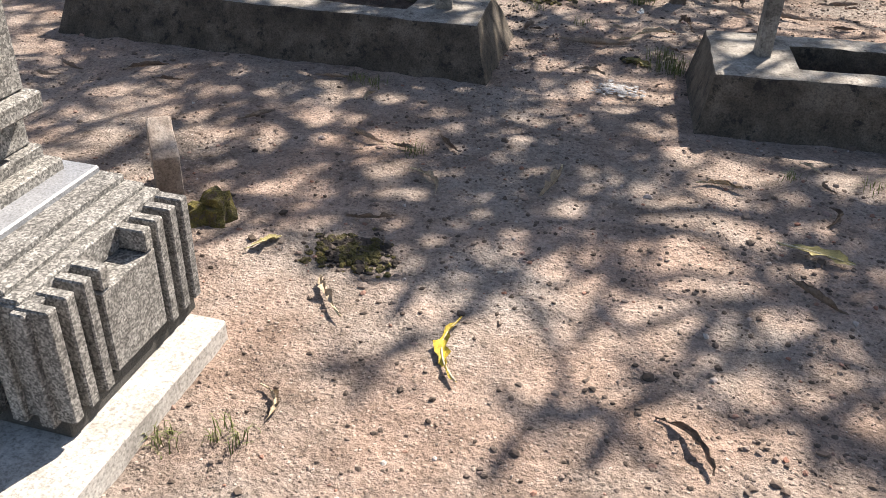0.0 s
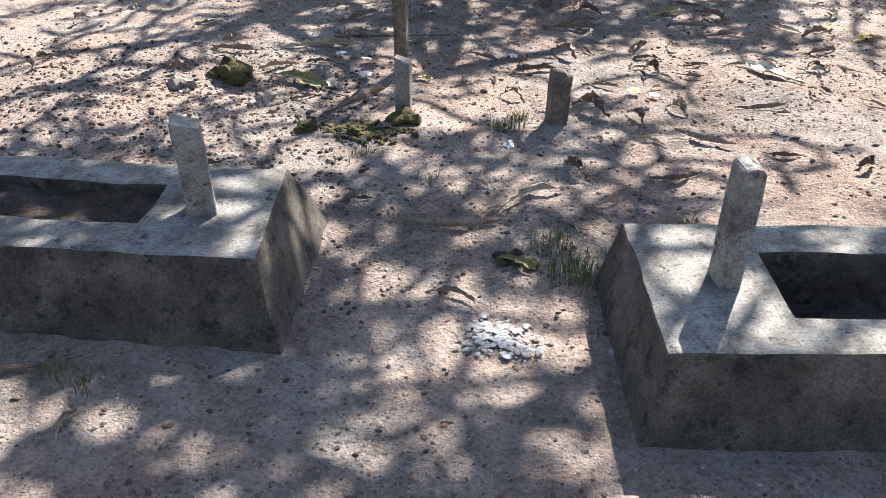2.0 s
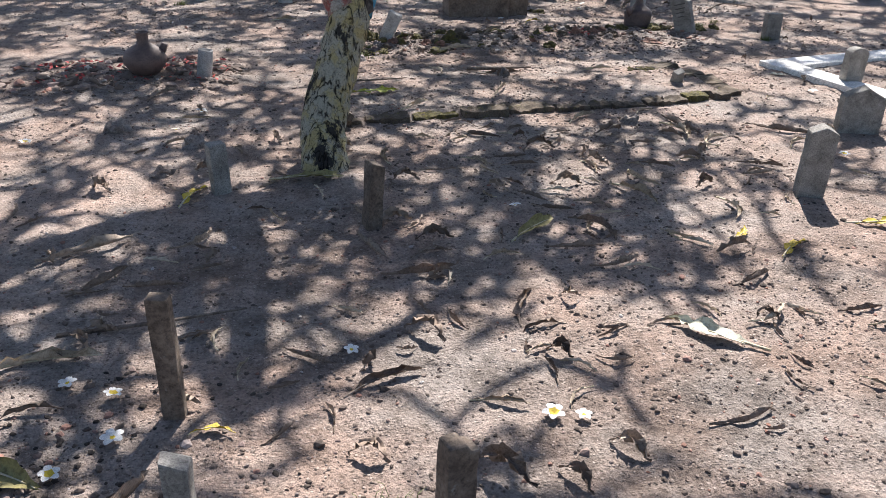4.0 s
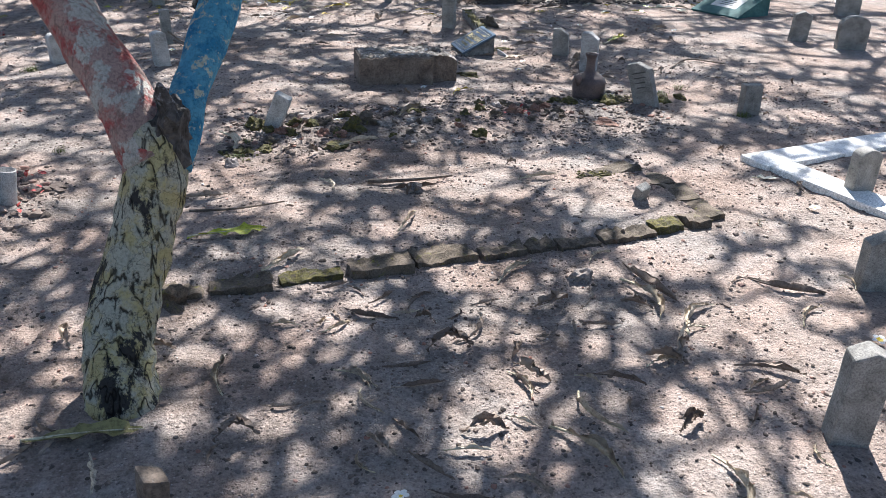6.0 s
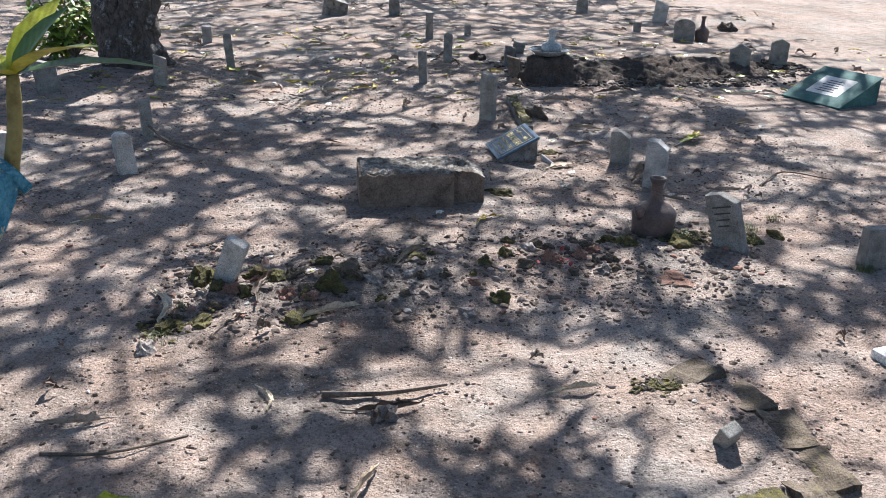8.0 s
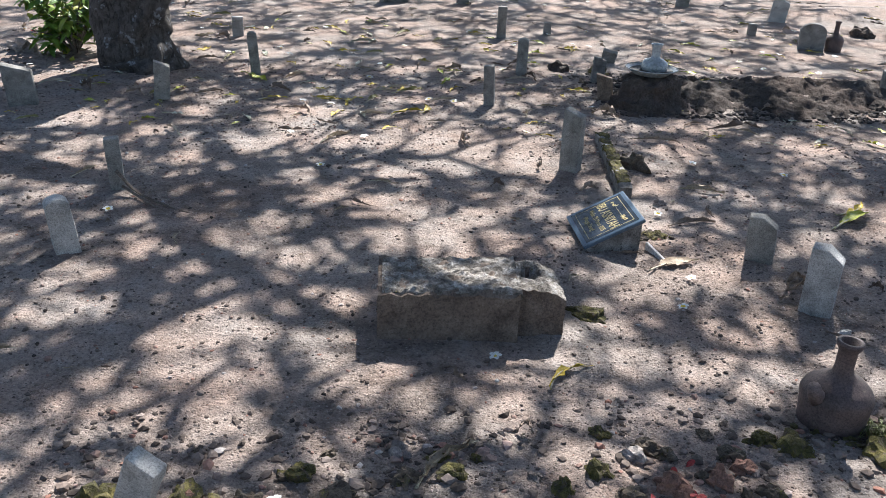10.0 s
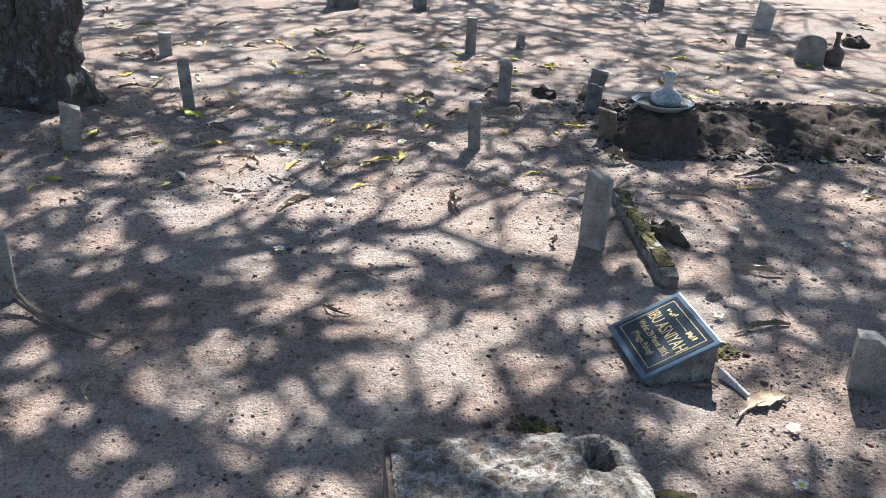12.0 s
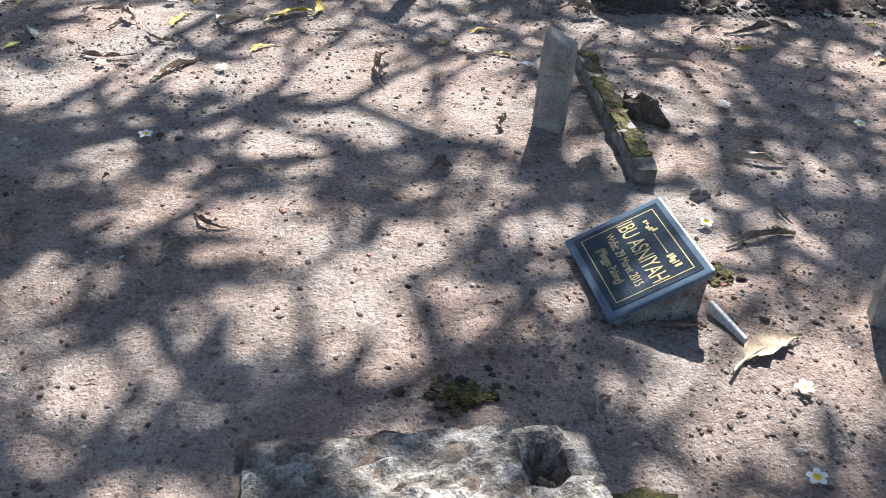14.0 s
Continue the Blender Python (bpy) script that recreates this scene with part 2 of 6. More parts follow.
BARK_YELLOW = bark_material("yellow_washed_bark", (0.40, 0.335, 0.165), (0.37, 0.35, 0.275), (0.035, 0.032, 0.029), 0.565, 0.95, 0.15, 22.0, 8.0)
BARK_RED = bark_material("red_and_grey_painted_bark", (0.33, 0.085, 0.075), (0.37, 0.25, 0.215), (0.46, 0.43, 0.38), 0.535, 0.3, 0.5, 20.0, 8.0, 0.47)
BARK_BLUE = bark_material("blue_painted_bark", (0.035, 0.19, 0.33), (0.10, 0.31, 0.44), (0.46, 0.47, 0.38), 0.565, 0.08, 0.6, 20.0, 24.0)
BARK_DARK = bark_material("dark_grey_bark", (0.07, 0.06, 0.054), (0.12, 0.105, 0.095), (0.27, 0.27, 0.28), 0.585, 0.5, 0.4, 13.0, 9.0)
BARK_GREY = bark_material("pale_limb_bark", (0.16, 0.14, 0.12), (0.22, 0.2, 0.175), (0.28, 0.26, 0.23), 0.62)
LEAF_BROWN = leaf_material("dry_brown_leaf", [(0.0, (0.13, 0.09, 0.068)), (0.5, (0.235, 0.175, 0.135)), (1.0, (0.38, 0.30, 0.235))])
LEAF_TAN = leaf_material("dry_tan_leaf", [(0.0, (0.36, 0.27, 0.18)), (0.5, (0.46, 0.37, 0.27)), (1.0, (0.56, 0.48, 0.37))])
LEAF_OLIVE = leaf_material("fading_olive_leaf", [(0.0, (0.19, 0.165, 0.06)), (1.0, (0.33, 0.285, 0.12))])
LEAF_YELLOW = leaf_material("yellow_leaf", [(0.0, (0.42, 0.30, 0.03)), (1.0, (0.60, 0.46, 0.06))])
LEAF_LIME = leaf_material("lime_yellow_leaf", [(0.0, (0.40, 0.42, 0.03)), (1.0, (0.48, 0.48, 0.05))], 0.45)
LEAF_PALE = leaf_material("pale_bleached_leaf", [(0.0, (0.50, 0.50, 0.38)), (1.0, (0.62, 0.60, 0.50))])
LEAF_GREEN = leaf_material("fresh_green_leaf", [(0.0, (0.065, 0.14, 0.022)), (1.0, (0.11, 0.19, 0.035))], 0.4, 0.5)
RIB = leaf_material("pale_leaf_rib", [(0.0, (0.52, 0.45, 0.30)), (1.0, (0.62, 0.56, 0.42))])
GRASS = leaf_material("grass_blade", [(0.0, (0.10, 0.13, 0.035)), (1.0, (0.19, 0.20, 0.08))])
PETAL = weathered("white_petal", (0.78, 0.77, 0.73), (0.70, 0.68, 0.62), (0.82, 0.81, 0.79), 30, 200, 0.6, 0.1)
PETAL_EYE = weathered("yellow_petal_base", (0.75, 0.55, 0.05), (0.70, 0.48, 0.04), (0.78, 0.62, 0.10), 30, 200, 0.6, 0.1)
RED_BIT = weathered("red_petals", (0.42, 0.06, 0.05), (0.30, 0.04, 0.05), (0.55, 0.14, 0.13), 30, 120, 0.7)


# ---- building helpers ----
def mesh_of(name, bm, material, smooth=False):
    me = bpy.data.meshes.new(name)
    bm.normal_update()
    bm.to_mesh(me)
    bm.free()
    for m in material if isinstance(material, (list, tuple)) else (material,):
        me.materials.append(m)
    if smooth:
        me.polygons.foreach_set("use_smooth", [True] * len(me.polygons))
    return me


def part(name, bm, material, parent=None, label="", smooth=False):
    ob = new(name, mesh_of(name, bm, material, smooth))
    ob.parent = parent
    return tagged(ob, label)


def base(name, label, category, m, group="", kind=""):
    ob = new(name)
    ob.matrix_world = m
    ob.empty_display_size = 0.1
    return tagged(ob, label, category, group, kind)


def rough_up(bm, amount, scale, seed=0.0):
    for v in bm.verts:
        v.co += noise.noise_vector(v.co * scale + Vector((seed, seed * 1.7, -seed))) * amount


def box(bm, x0, x1, y0, y1, z0, z1, bevel=0.004, cuts=0, taper=0.0, segments=1):
    """A box with rounded edges; taper pulls the top in on all sides."""
    made = bmesh.ops.create_cube(bm, size=1.0)["verts"]
    for v in made:
        t = taper if v.co.z > 0 else 0.0
        v.co = Vector(((x0 + t) if v.co.x < 0 else (x1 - t), (y0 + t) if v.co.y < 0 else (y1 - t), z1 if v.co.z > 0 else z0))
    edges = list({e for v in made for e in v.link_edges})
    if bevel:
        bmesh.ops.bevel(bm, geom=edges, offset=bevel, segments=segments, affect="EDGES", profile=0.6)
    return bm


def subdivided_box(x0, x1, y0, y1, z0, z1, step, bevel=0.006):
    """A box whose faces are cut into squares of about step, for rough surfaces."""
    bm = bmesh.new()
    box(bm, x0, x1, y0, y1, z0, z1, 0)
    for axis, lo, hi in ((0, x0, x1), (1, y0, y1), (2, z0, z1)):
        n = max(1, round((hi - lo) / step))
        for i in range(1, n):
            no, co = [0, 0, 0], [0, 0, 0]
            no[axis], co[axis] = 1, lo + (hi - lo) * i / n
            bmesh.ops.bisect_plane(bm, geom=bm.verts[:] + bm.edges[:] + bm.faces[:], plane_co=co, plane_no=no)
    return bm


def lathe(bm, profile, sides=20, caps=True):
    """A turned body from (radius, height) pairs."""
    rings = []
    for r, z in profile:
        rings.append([bm.verts.new((max(r, 0.0005) * math.cos(2 * math.pi * i / sides), max(r, 0.0005) * math.sin(2 * math.pi * i / sides), z)) for i in range(sides)])
    for a, b in zip(rings, rings[1:]):
        for i in range(sides):
            bm.faces.new((a[i], a[(i + 1) % sides], b[(i + 1) % sides], b[i]))
    if caps:
        bm.faces.new(rings[0][::-1])
        bm.faces.new(rings[-1])
    return bm


def tube(bm, points, radii, sides=8, wobble=0.0, caps=True):
    """A limb along points, with a radius at each."""
    rings, side = [], Vector((1, 0.01, 0))
    for i, (p, r) in enumerate(zip(points, radii)):
        p = Vector(p)
        d = (Vector(points[min(i + 1, len(points) - 1)]) - Vector(points[max(i - 1, 0)])).normalized()
        side = (side - d * side.dot(d)).normalized()
        up = d.cross(side)
        ring = []
        for k in range(sides):
            a = 2 * math.pi * k / sides
            q = r * (1 + wobble * noise.noise(Vector((math.cos(a) * 2, math.sin(a) * 2, i * 0.45)) + p * 3))
            ring.append(bm.verts.new(p + side * (q * math.cos(a)) + up * (q * math.sin(a))))
        rings.append(ring)
    for a, b in zip(rings, rings[1:]):
        for k in range(sides):
            bm.faces.new((a[k], a[(k + 1) % sides], b[(k + 1) % sides], b[k]))
    if caps:
        bm.faces.new(rings[0][::-1])
        bm.faces.new(rings[-1])
    return bm


def spline(points, n):
    """Points along a smooth curve through the given ones."""
    pts = [Vector(p) for p in points]
    pts = [pts[0] * 2 - pts[1], *pts, pts[-1] * 2 - pts[-2]]
    out = []
    for i in range(1, len(pts) - 2):
        for k in range(n):
            t = k / n
            a, b, c, d = pts[i - 1], pts[i], pts[i + 1], pts[i + 2]
            out.append(0.5 * (2 * b + (c - a) * t + (2 * a - 5 * b + 4 * c - d) * t * t + (3 * b - a - 3 * c + d) * t ** 3))
    return out + [pts[-2]]


def bump_at(x, y, cx, cy, rx, ry, h, turn=0.0):
    c, s = math.cos(turn), math.sin(turn)
    u, v = ((x - cx) * c + (y - cy) * s) / rx, (-(x - cx) * s + (y - cy) * c) / ry
    return h * math.exp(-u * u - v * v)


def kerb_y(x):
    """Front edge of the half-buried kerb stones round an old grave."""
    return 7.985 + 0.065 * x + 0.027 * x * x


def ground_z(x, y):
    """Height of the trodden ground: nearly level, with low grave mounds and hollows."""
    z = 0.014 * noise.noise(Vector((x * 0.9, y * 0.9, 3.0))) + 0.006 * noise.noise(Vector((x * 4, y * 4, 1.0)))
    z += 0.009 * noise.noise(Vector((x * 7, y * 7, 7))) + 0.008 * noise.noise(Vector((x * 17, y * 17, 2)))
    z += bump_at(x, y, -1.35, 4.95, 0.8, 0.35, 0.035)
    z += bump_at(x, y, 1.0, 9.95, 0.8, 0.25, 0.03)
    z += bump_at(x, y, 2.2, 10.1, 0.7, 0.25, 0.03)
    z += bump_at(x, y, 4.3, 14.7, 1.4, 0.35, 0.10, 0.12)
    z += bump_at(x, y, -1.25, 9.1, 0.7, 0.35, 0.05)
    z += bump_at(x, y, 7.0, 18.8, 1.0, 0.5, 0.16, 0.2)
    z += bump_at(x, y, -0.9, 14.9, 0.7, 0.6, 0.05)
    if 7.9 < y < 9.4 and -0.1 < x < 2.6:
        rise = min(1.0, max(0.0, (y - kerb_y(x) - 0.05) / 0.05)) * min(1.0, max(0.0, (9.3 - y) / 0.5))
        z += 0.030 * rise * min(1.0, max(0.0, (2.44 - x) / 0.08)) * min(1.0, max(0.0, (x + 0.05) / 0.1))
    if y < 5.5:
        z -= bump_at(x, y, 0.62, 3.8, 1.2, 0.6, 0.01)
    return z


def on_ground(x, y, turn=0.0, tilt=0.0, lean=0.0, sink=0.0):
    return pose(x, y, ground_z(x, y) - sink, tilt, lean, turn)


# ---- the ground, one sheet to the horizon ----
def ground_sheet():
    def spaced(lo, hi, step):
        mid = np.arange(lo, hi + step / 2, step)
        out = np.cumsum(0.08 * 1.32 ** np.arange(28))
        return np.concatenate((lo - out[::-1], mid, hi + out))
    xs, ys = spaced(-2.6, 4.4, 0.027), spaced(1.0, 15.0, 0.027)
    co = [(x, y, ground_z(x, y)) for y in ys for x in xs]
    w = len(xs)
    faces = [(j * w + i, j * w + i + 1, (j + 1) * w + i + 1, (j + 1) * w + i) for j in range(len(ys) - 1) for i in range(w - 1)]
    me = bpy.data.meshes.new("ground")
    me.from_pydata(co, [], faces)
    me.polygons.foreach_set("use_smooth", [True] * len(me.polygons))
    me.materials.append(SOIL)
    tagged(new("ground", me), "bare pinkish-grey sandy soil, trodden and dappled with shade", "ground", kind="structure")


ground_sheet()


# ---- kerbed graves ----
def kerb_ring(length, b0, b1, t0, t1, height, hole, bed, name, label, m, end=(0.0, 0.0)):
    """A long cement kerb with battered sides and a sunk bed: bottom and top outlines in y, the bed's opening as x0, x1, y0, y1."""
    thing = base(name, label, "grave", m)
    bm = bmesh.new()
    inset = 0.055

    def ring(x0, x1, y0, y1, z):
        return [bm.verts.new(p) for p in ((x0, y0, z), (x1, y0, z), (x1, y1, z), (x0, y1, z))]
    a = ring(0, length, b0, b1, -0.06)
    b = ring(inset, length - inset, t0, t1, height)
    b[1].co.x -= end[0]
    b[2].co.x -= end[1]
    c = ring(hole[0], hole[1], hole[2], hole[3], height)
    d = ring(hole[0] + 0.01, hole[1] - 0.01, hole[2] + 0.01, hole[3] - 0.01, 0.04)
    for p, q in ((a, b), (b, c), (c, d)):
        for i in range(4):
            bm.faces.new((p[i], p[(i + 1) % 4], q[(i + 1) % 4], q[i]))
    rim = [e for e in bm.edges if all(v in b for v in e.verts) or all(v in c for v in e.verts)]
    bmesh.ops.bevel(bm, geom=rim, offset=0.009, segments=2, affect="EDGES", profile=0.6)
    for axis, n, lo, hi in ((0, int(length / 0.06), 0, length), (1, 10, b0, b1), (2, 5, 0, height)):
        for i in range(1, n):
            no, co = [0, 0, 0], [0, 0, 0]
            no[axis], co[axis] = 1, lo + (hi - lo) * i / n
            bmesh.ops.bisect_plane(bm, geom=bm.verts[:] + bm.edges[:] + bm.faces[:], plane_co=co, plane_no=no)
    rough_up(bm, 0.006, 9, length)
    rough_up(bm, 0.003, 30, length)
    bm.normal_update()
    # Upright faces get a darker cement: stains plus their self-shade, held in the colour.
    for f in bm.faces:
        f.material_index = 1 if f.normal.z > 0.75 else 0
    part("kerb", bm, [SHADED_RENDER, CONCRETE], thing, smooth=False)
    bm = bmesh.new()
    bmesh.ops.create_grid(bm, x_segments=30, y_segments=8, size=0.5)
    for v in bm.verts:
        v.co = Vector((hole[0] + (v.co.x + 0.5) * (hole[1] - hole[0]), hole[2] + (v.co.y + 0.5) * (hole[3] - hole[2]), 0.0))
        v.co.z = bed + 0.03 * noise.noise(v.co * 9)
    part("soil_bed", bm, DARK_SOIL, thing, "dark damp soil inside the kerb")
    return thing


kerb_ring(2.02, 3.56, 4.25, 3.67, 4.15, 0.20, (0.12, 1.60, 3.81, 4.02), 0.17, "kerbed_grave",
          "long low grave kerb of blackened cement, sides coloured darker for shade, with soil bed", pose(-2.51, 0.02, 0, 0, 0, 0.6), (0.025, 0.065))
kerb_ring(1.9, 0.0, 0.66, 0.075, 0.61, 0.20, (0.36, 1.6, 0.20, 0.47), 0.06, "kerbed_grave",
          "grey cement grave kerb with stained, shade-darkened sides and an open bed", pose(0.275, 3.385, 0, 0, 0, 5.0))


# ---- small upright grave markers ----
def grave_post(x, y, w, d, h, turn=0.0, tilt=0.0, lean=0.0, top="flat", material=None, label="short grey concrete grave marker set in bare soil", z=None, name="grave_marker"):
    """A short upright marker: w wide, d thick, h high, with a flat, gabled, sloped, or round top."""
    bm = bmesh.new()
    n = 10
    outline = []
    for i in range(n + 1):
        u = -0.5 + i / n
        rise = {"flat": 0.0, "gable": -0.5 * abs(u) * w, "slope": -(u + 0.5) * 0.35 * w, "round": (math.sqrt(max(0.0, 1 - (1.85 * u) ** 2)) - 1) * 0.42 * w,
                "notch": -0.016 * (u > 0.1), "cut": -max(0.0, u) * 0.75 * w}[top]
        outline.append((u * w, h + rise))
    loop = [(-w * 0.5, -0.07), *outline, (w * 0.5, -0.07)]
    front = [bm.verts.new((px, -d / 2, pz)) for px, pz in loop]
    back = [bm.verts.new((px, d / 2, pz)) for px, pz in loop]
    bm.faces.new(front)
    bm.faces.new(back[::-1])
    for i in range(len(loop)):
        j = (i + 1) % len(loop)
        bm.faces.new((front[j], front[i], back[i], back[j]))
    bmesh.ops.recalc_face_normals(bm, faces=bm.faces[:])
    sharp = [e for e in bm.edges if e.calc_face_angle(0) > 0.6]
    bmesh.ops.bevel(bm, geom=sharp, offset=min(0.008, d * 0.12), segments=2, affect="EDGES", profile=0.6)
    for k in range(1, 5):
        bmesh.ops.bisect_plane(bm, geom=bm.verts[:] + bm.edges[:] + bm.faces[:], plane_co=(0, 0, h * k / 5), plane_no=(0, 0, 1))
    rough_up(bm, 0.004, 14, x * 3 + y)
    ob = new(name, mesh_of(name, bm, material or POST))
    ob.matrix_world = pose(x, y, ground_z(x, y) if z is None else z, tilt, lean, turn)
    return tagged(ob, label, "grave marker", "grave markers")


K = "squared grey cement post standing on a grave kerb"
grave_post(-0.81, 3.93, 0.07, 0.075, 0.275, 20, 0, -3, "slope", CONCRETE, K, 0.19)
grave_post(0.485, 3.755, 0.052, 0.08, 0.31, 10, 0, 1, "round", CONCRETE, "rounded grey cement post standing on a grave kerb", 0.19)
# beside the first path
grave_post(-1.26, 2.44, 0.15, 0.075, 0.20, -52, 0, 10, "slope", STONE, "weathered grey marker with a scooped edge beside a tomb")
grave_post(0.138, 5.10, 0.075, 0.06, 0.20, 18, 0, 2, "notch", POST_WOOD, "short brown weathered marker stub in bare soil")
grave_post(-0.441, 5.09, 0.058, 0.05, 0.235, -4, 0, 0, "slope", POST, "short slim grey marker with a mossy foot")
grave_post(-0.51, 5.55, 0.055, 0.045, 0.35, -6, 0, -1, "flat", POST_WOOD, "tall slim weathered wooden grave peg")
grave_post(-0.488, 7.12, 0.075, 0.06, 0.22, 25, 0, -3, "flat", POST, "short grey marker beside a painted tree")
grave_post(0.105, 6.70, 0.06, 0.065, 0.265, 20, 0, 4, "slope", POST_WOOD, "slim leaning grey-brown marker near a painted tree")
grave_post(2.02, 6.81, 0.115, 0.075, 0.315, -16, 0, 2, "gable", POST, "grey concrete marker with a sloping top")
grave_post(2.79, 7.64, 0.22, 0.08, 0.245, -14, 0, 2, "gable", POST, "broad grey marker with a gabled top")
grave_post(3.348, 8.56, 0.12, 0.08, 0.25, 0, 0, 3, "round", POST, "grey marker with a waisted body and rounded head")
grave_post(3.56, 9.95, 0.125, 0.07, 0.20, 0, 0, 0, "flat", POST, "small square grey marker among weeds")
# round the broken block
grave_post(0.52, 10.02, 0.095, 0.055, 0.215, -22, 6, 24, "flat", POST_PALE, "leaning pale marker on a mossy rubble mound")
INSCRIBED = grave_post(2.955, 10.19, 0.15, 0.07, 0.285, -46, 0, -18, "cut", POST, "leaning grey marker with worn carved lettering")
grave_post(2.94, 11.20, 0.125, 0.085, 0.285, -32, 0, 0, "cut", POST_PALE, "pale grey marker with a white-topped edge")
grave_post(2.887, 11.67, 0.125, 0.07, 0.215, -26, 0, -3, "cut", POST, "small grey marker with one corner cut away")
grave_post(-0.20, 11.66, 0.10, 0.085, 0.25, 28, 0, -5, "round", POST_PALE, "pale leaning marker with a rounded top")
grave_post(-0.21, 12.45, 0.075, 0.06, 0.275, 15, 0, -2, "flat", POST, "slim grey marker with a dark flaking top")
grave_post(-0.95, 11.88, 0.10, 0.08, 0.22, 30, 0, -4, "round", POST_PALE, "pale leaning marker with a rounded top")
grave_post(2.235, 12.87, 0.11, 0.08, 0.365, -34, 0, 0, "slope", POST, "tall squared grey marker beside a mossy kerb")
# farther off
grave_post(-1.265, 13.97, 0.18, 0.09, 0.285, 14, 0, -4, "slope", POST, "bluish grey slab marker near a dark tree")
grave_post(-0.40, 14.17, 0.105, 0.085, 0.27, 14, 0, 3, "slope", POST, "bluish grey marker near a dark tree")
grave_post(0.124, 15.02, 0.075, 0.06, 0.335, 10, 0, -4, "round", POST, "tall slim grey concrete marker standing in bare soil")
grave_post(-0.258, 16.5, 0.10, 0.07, 0.18, 12, 0, 0, "flat", POST_PALE, "small white-topped concrete marker in bare soil")
grave_post(1.903, 14.26, 0.075, 0.07, 0.29, -12, 0, -3, "flat", POST, "slim grey marker with a pale top")
grave_post(2.287, 16.88, 0.09, 0.07, 0.305, -6, 0, 0, "flat", POST, "slim grey marker with a pale top")
grave_post(2.268, 15.23, 0.09, 0.07, 0.31, -10, 0, 0, "round", POST, "slim grey marker with a rounded head")
grave_post(2.797, 17.15, 0.075, 0.06, 0.125, 0, 0, 0, "flat", POST, "small low grey marker in bare soil")
grave_post(2.86, 15.04, 0.10, 0.06, 0.20, -6, 0, 4, "notch", POST, "broken grey marker beside a dark pedestal")
grave_post(2.79, 14.41, 0.11, 0.05, 0.20, -24, 0, -9, "slope", POST_WOOD, "leaning brownish slab marker beside a dark pedestal")
grave_post(3.129, 15.82, 0.13, 0.05, 0.125, -20, 20, 12, "flat", POST, "tilted grey slab fragment")
grave_post(5.72, 18.3, 0.19, 0.09, 0.285, -24, 0, 5, "slope", POST_PALE, "pale leaning marker in open sun")
grave_post(5.086, 17.45, 0.085, 0.07, 0.12, 0, 0, 0, "flat", POST, "small low grey marker in bare soil")
grave_post(5.438, 16.77, 0.25, 0.08, 0.255, -20, 0, 0, "round", POST, "broad grey marker with a round head")
grave_post(4.925, 19.4, 0.17, 0.08, 0.20, -20, 0, 0, "flat", POST, "grey marker at the far side")
grave_post(2.05, 18.95, 0.15, 0.08, 0.25, -8, 0, 0, "flat", POST, "grey marker at the far side")
grave_post(1.21, 18.95, 0.33, 0.12, 0.28, 24, 18, 0, "slope", CONCRETE, "dark tilted slab marker at the far side")
grave_post(5.17, 14.72, 0.20, 0.08, 0.22, -16, 0, 0, "gable", POST, "grey marker with a peaked head")
grave_post(5.70, 14.92, 0.17, 0.08, 0.26, -16, 0, 0, "gable", POST, "bluish grey marker with a peaked head")
grave_post(5.43, 14.88, 0.08, 0.06, 0.10, 0, 0, 0, "flat", POST, "low dark stub between two markers")
grave_post(5.274, 12.02, 0.15, 0.08, 0.27, -18, 0, 4, "gable", POST, "leaning grey marker in open sun")
grave_post(5.549, 11.65, 0.25, 0.09, 0.29, -18, 0, 0, "round", POST, "broad grey marker with a round head")
grave_post(6.635, 13.2, 0.24, 0.09, 0.23, -18, 0, 0, "round", POST, "grey marker with a rounded head")
grave_post(2.18, 8.60, 0.065, 0.045, 0.085, 20, 25, -14, "flat", POST, "low grey stub beside a mossy kerb")
for k in range(4):
    bm = bmesh.new()
    box(bm, -0.045 + 0.006 * k, 0.05 - 0.008 * k, -0.0385, -0.0350, 0.0, 0.007, 0)
    ob = part("lettering_line", bm, GROOVE, INSCRIBED)
    ob.matrix_basis = pose(0, 0, 0.215 - 0.032 * k)


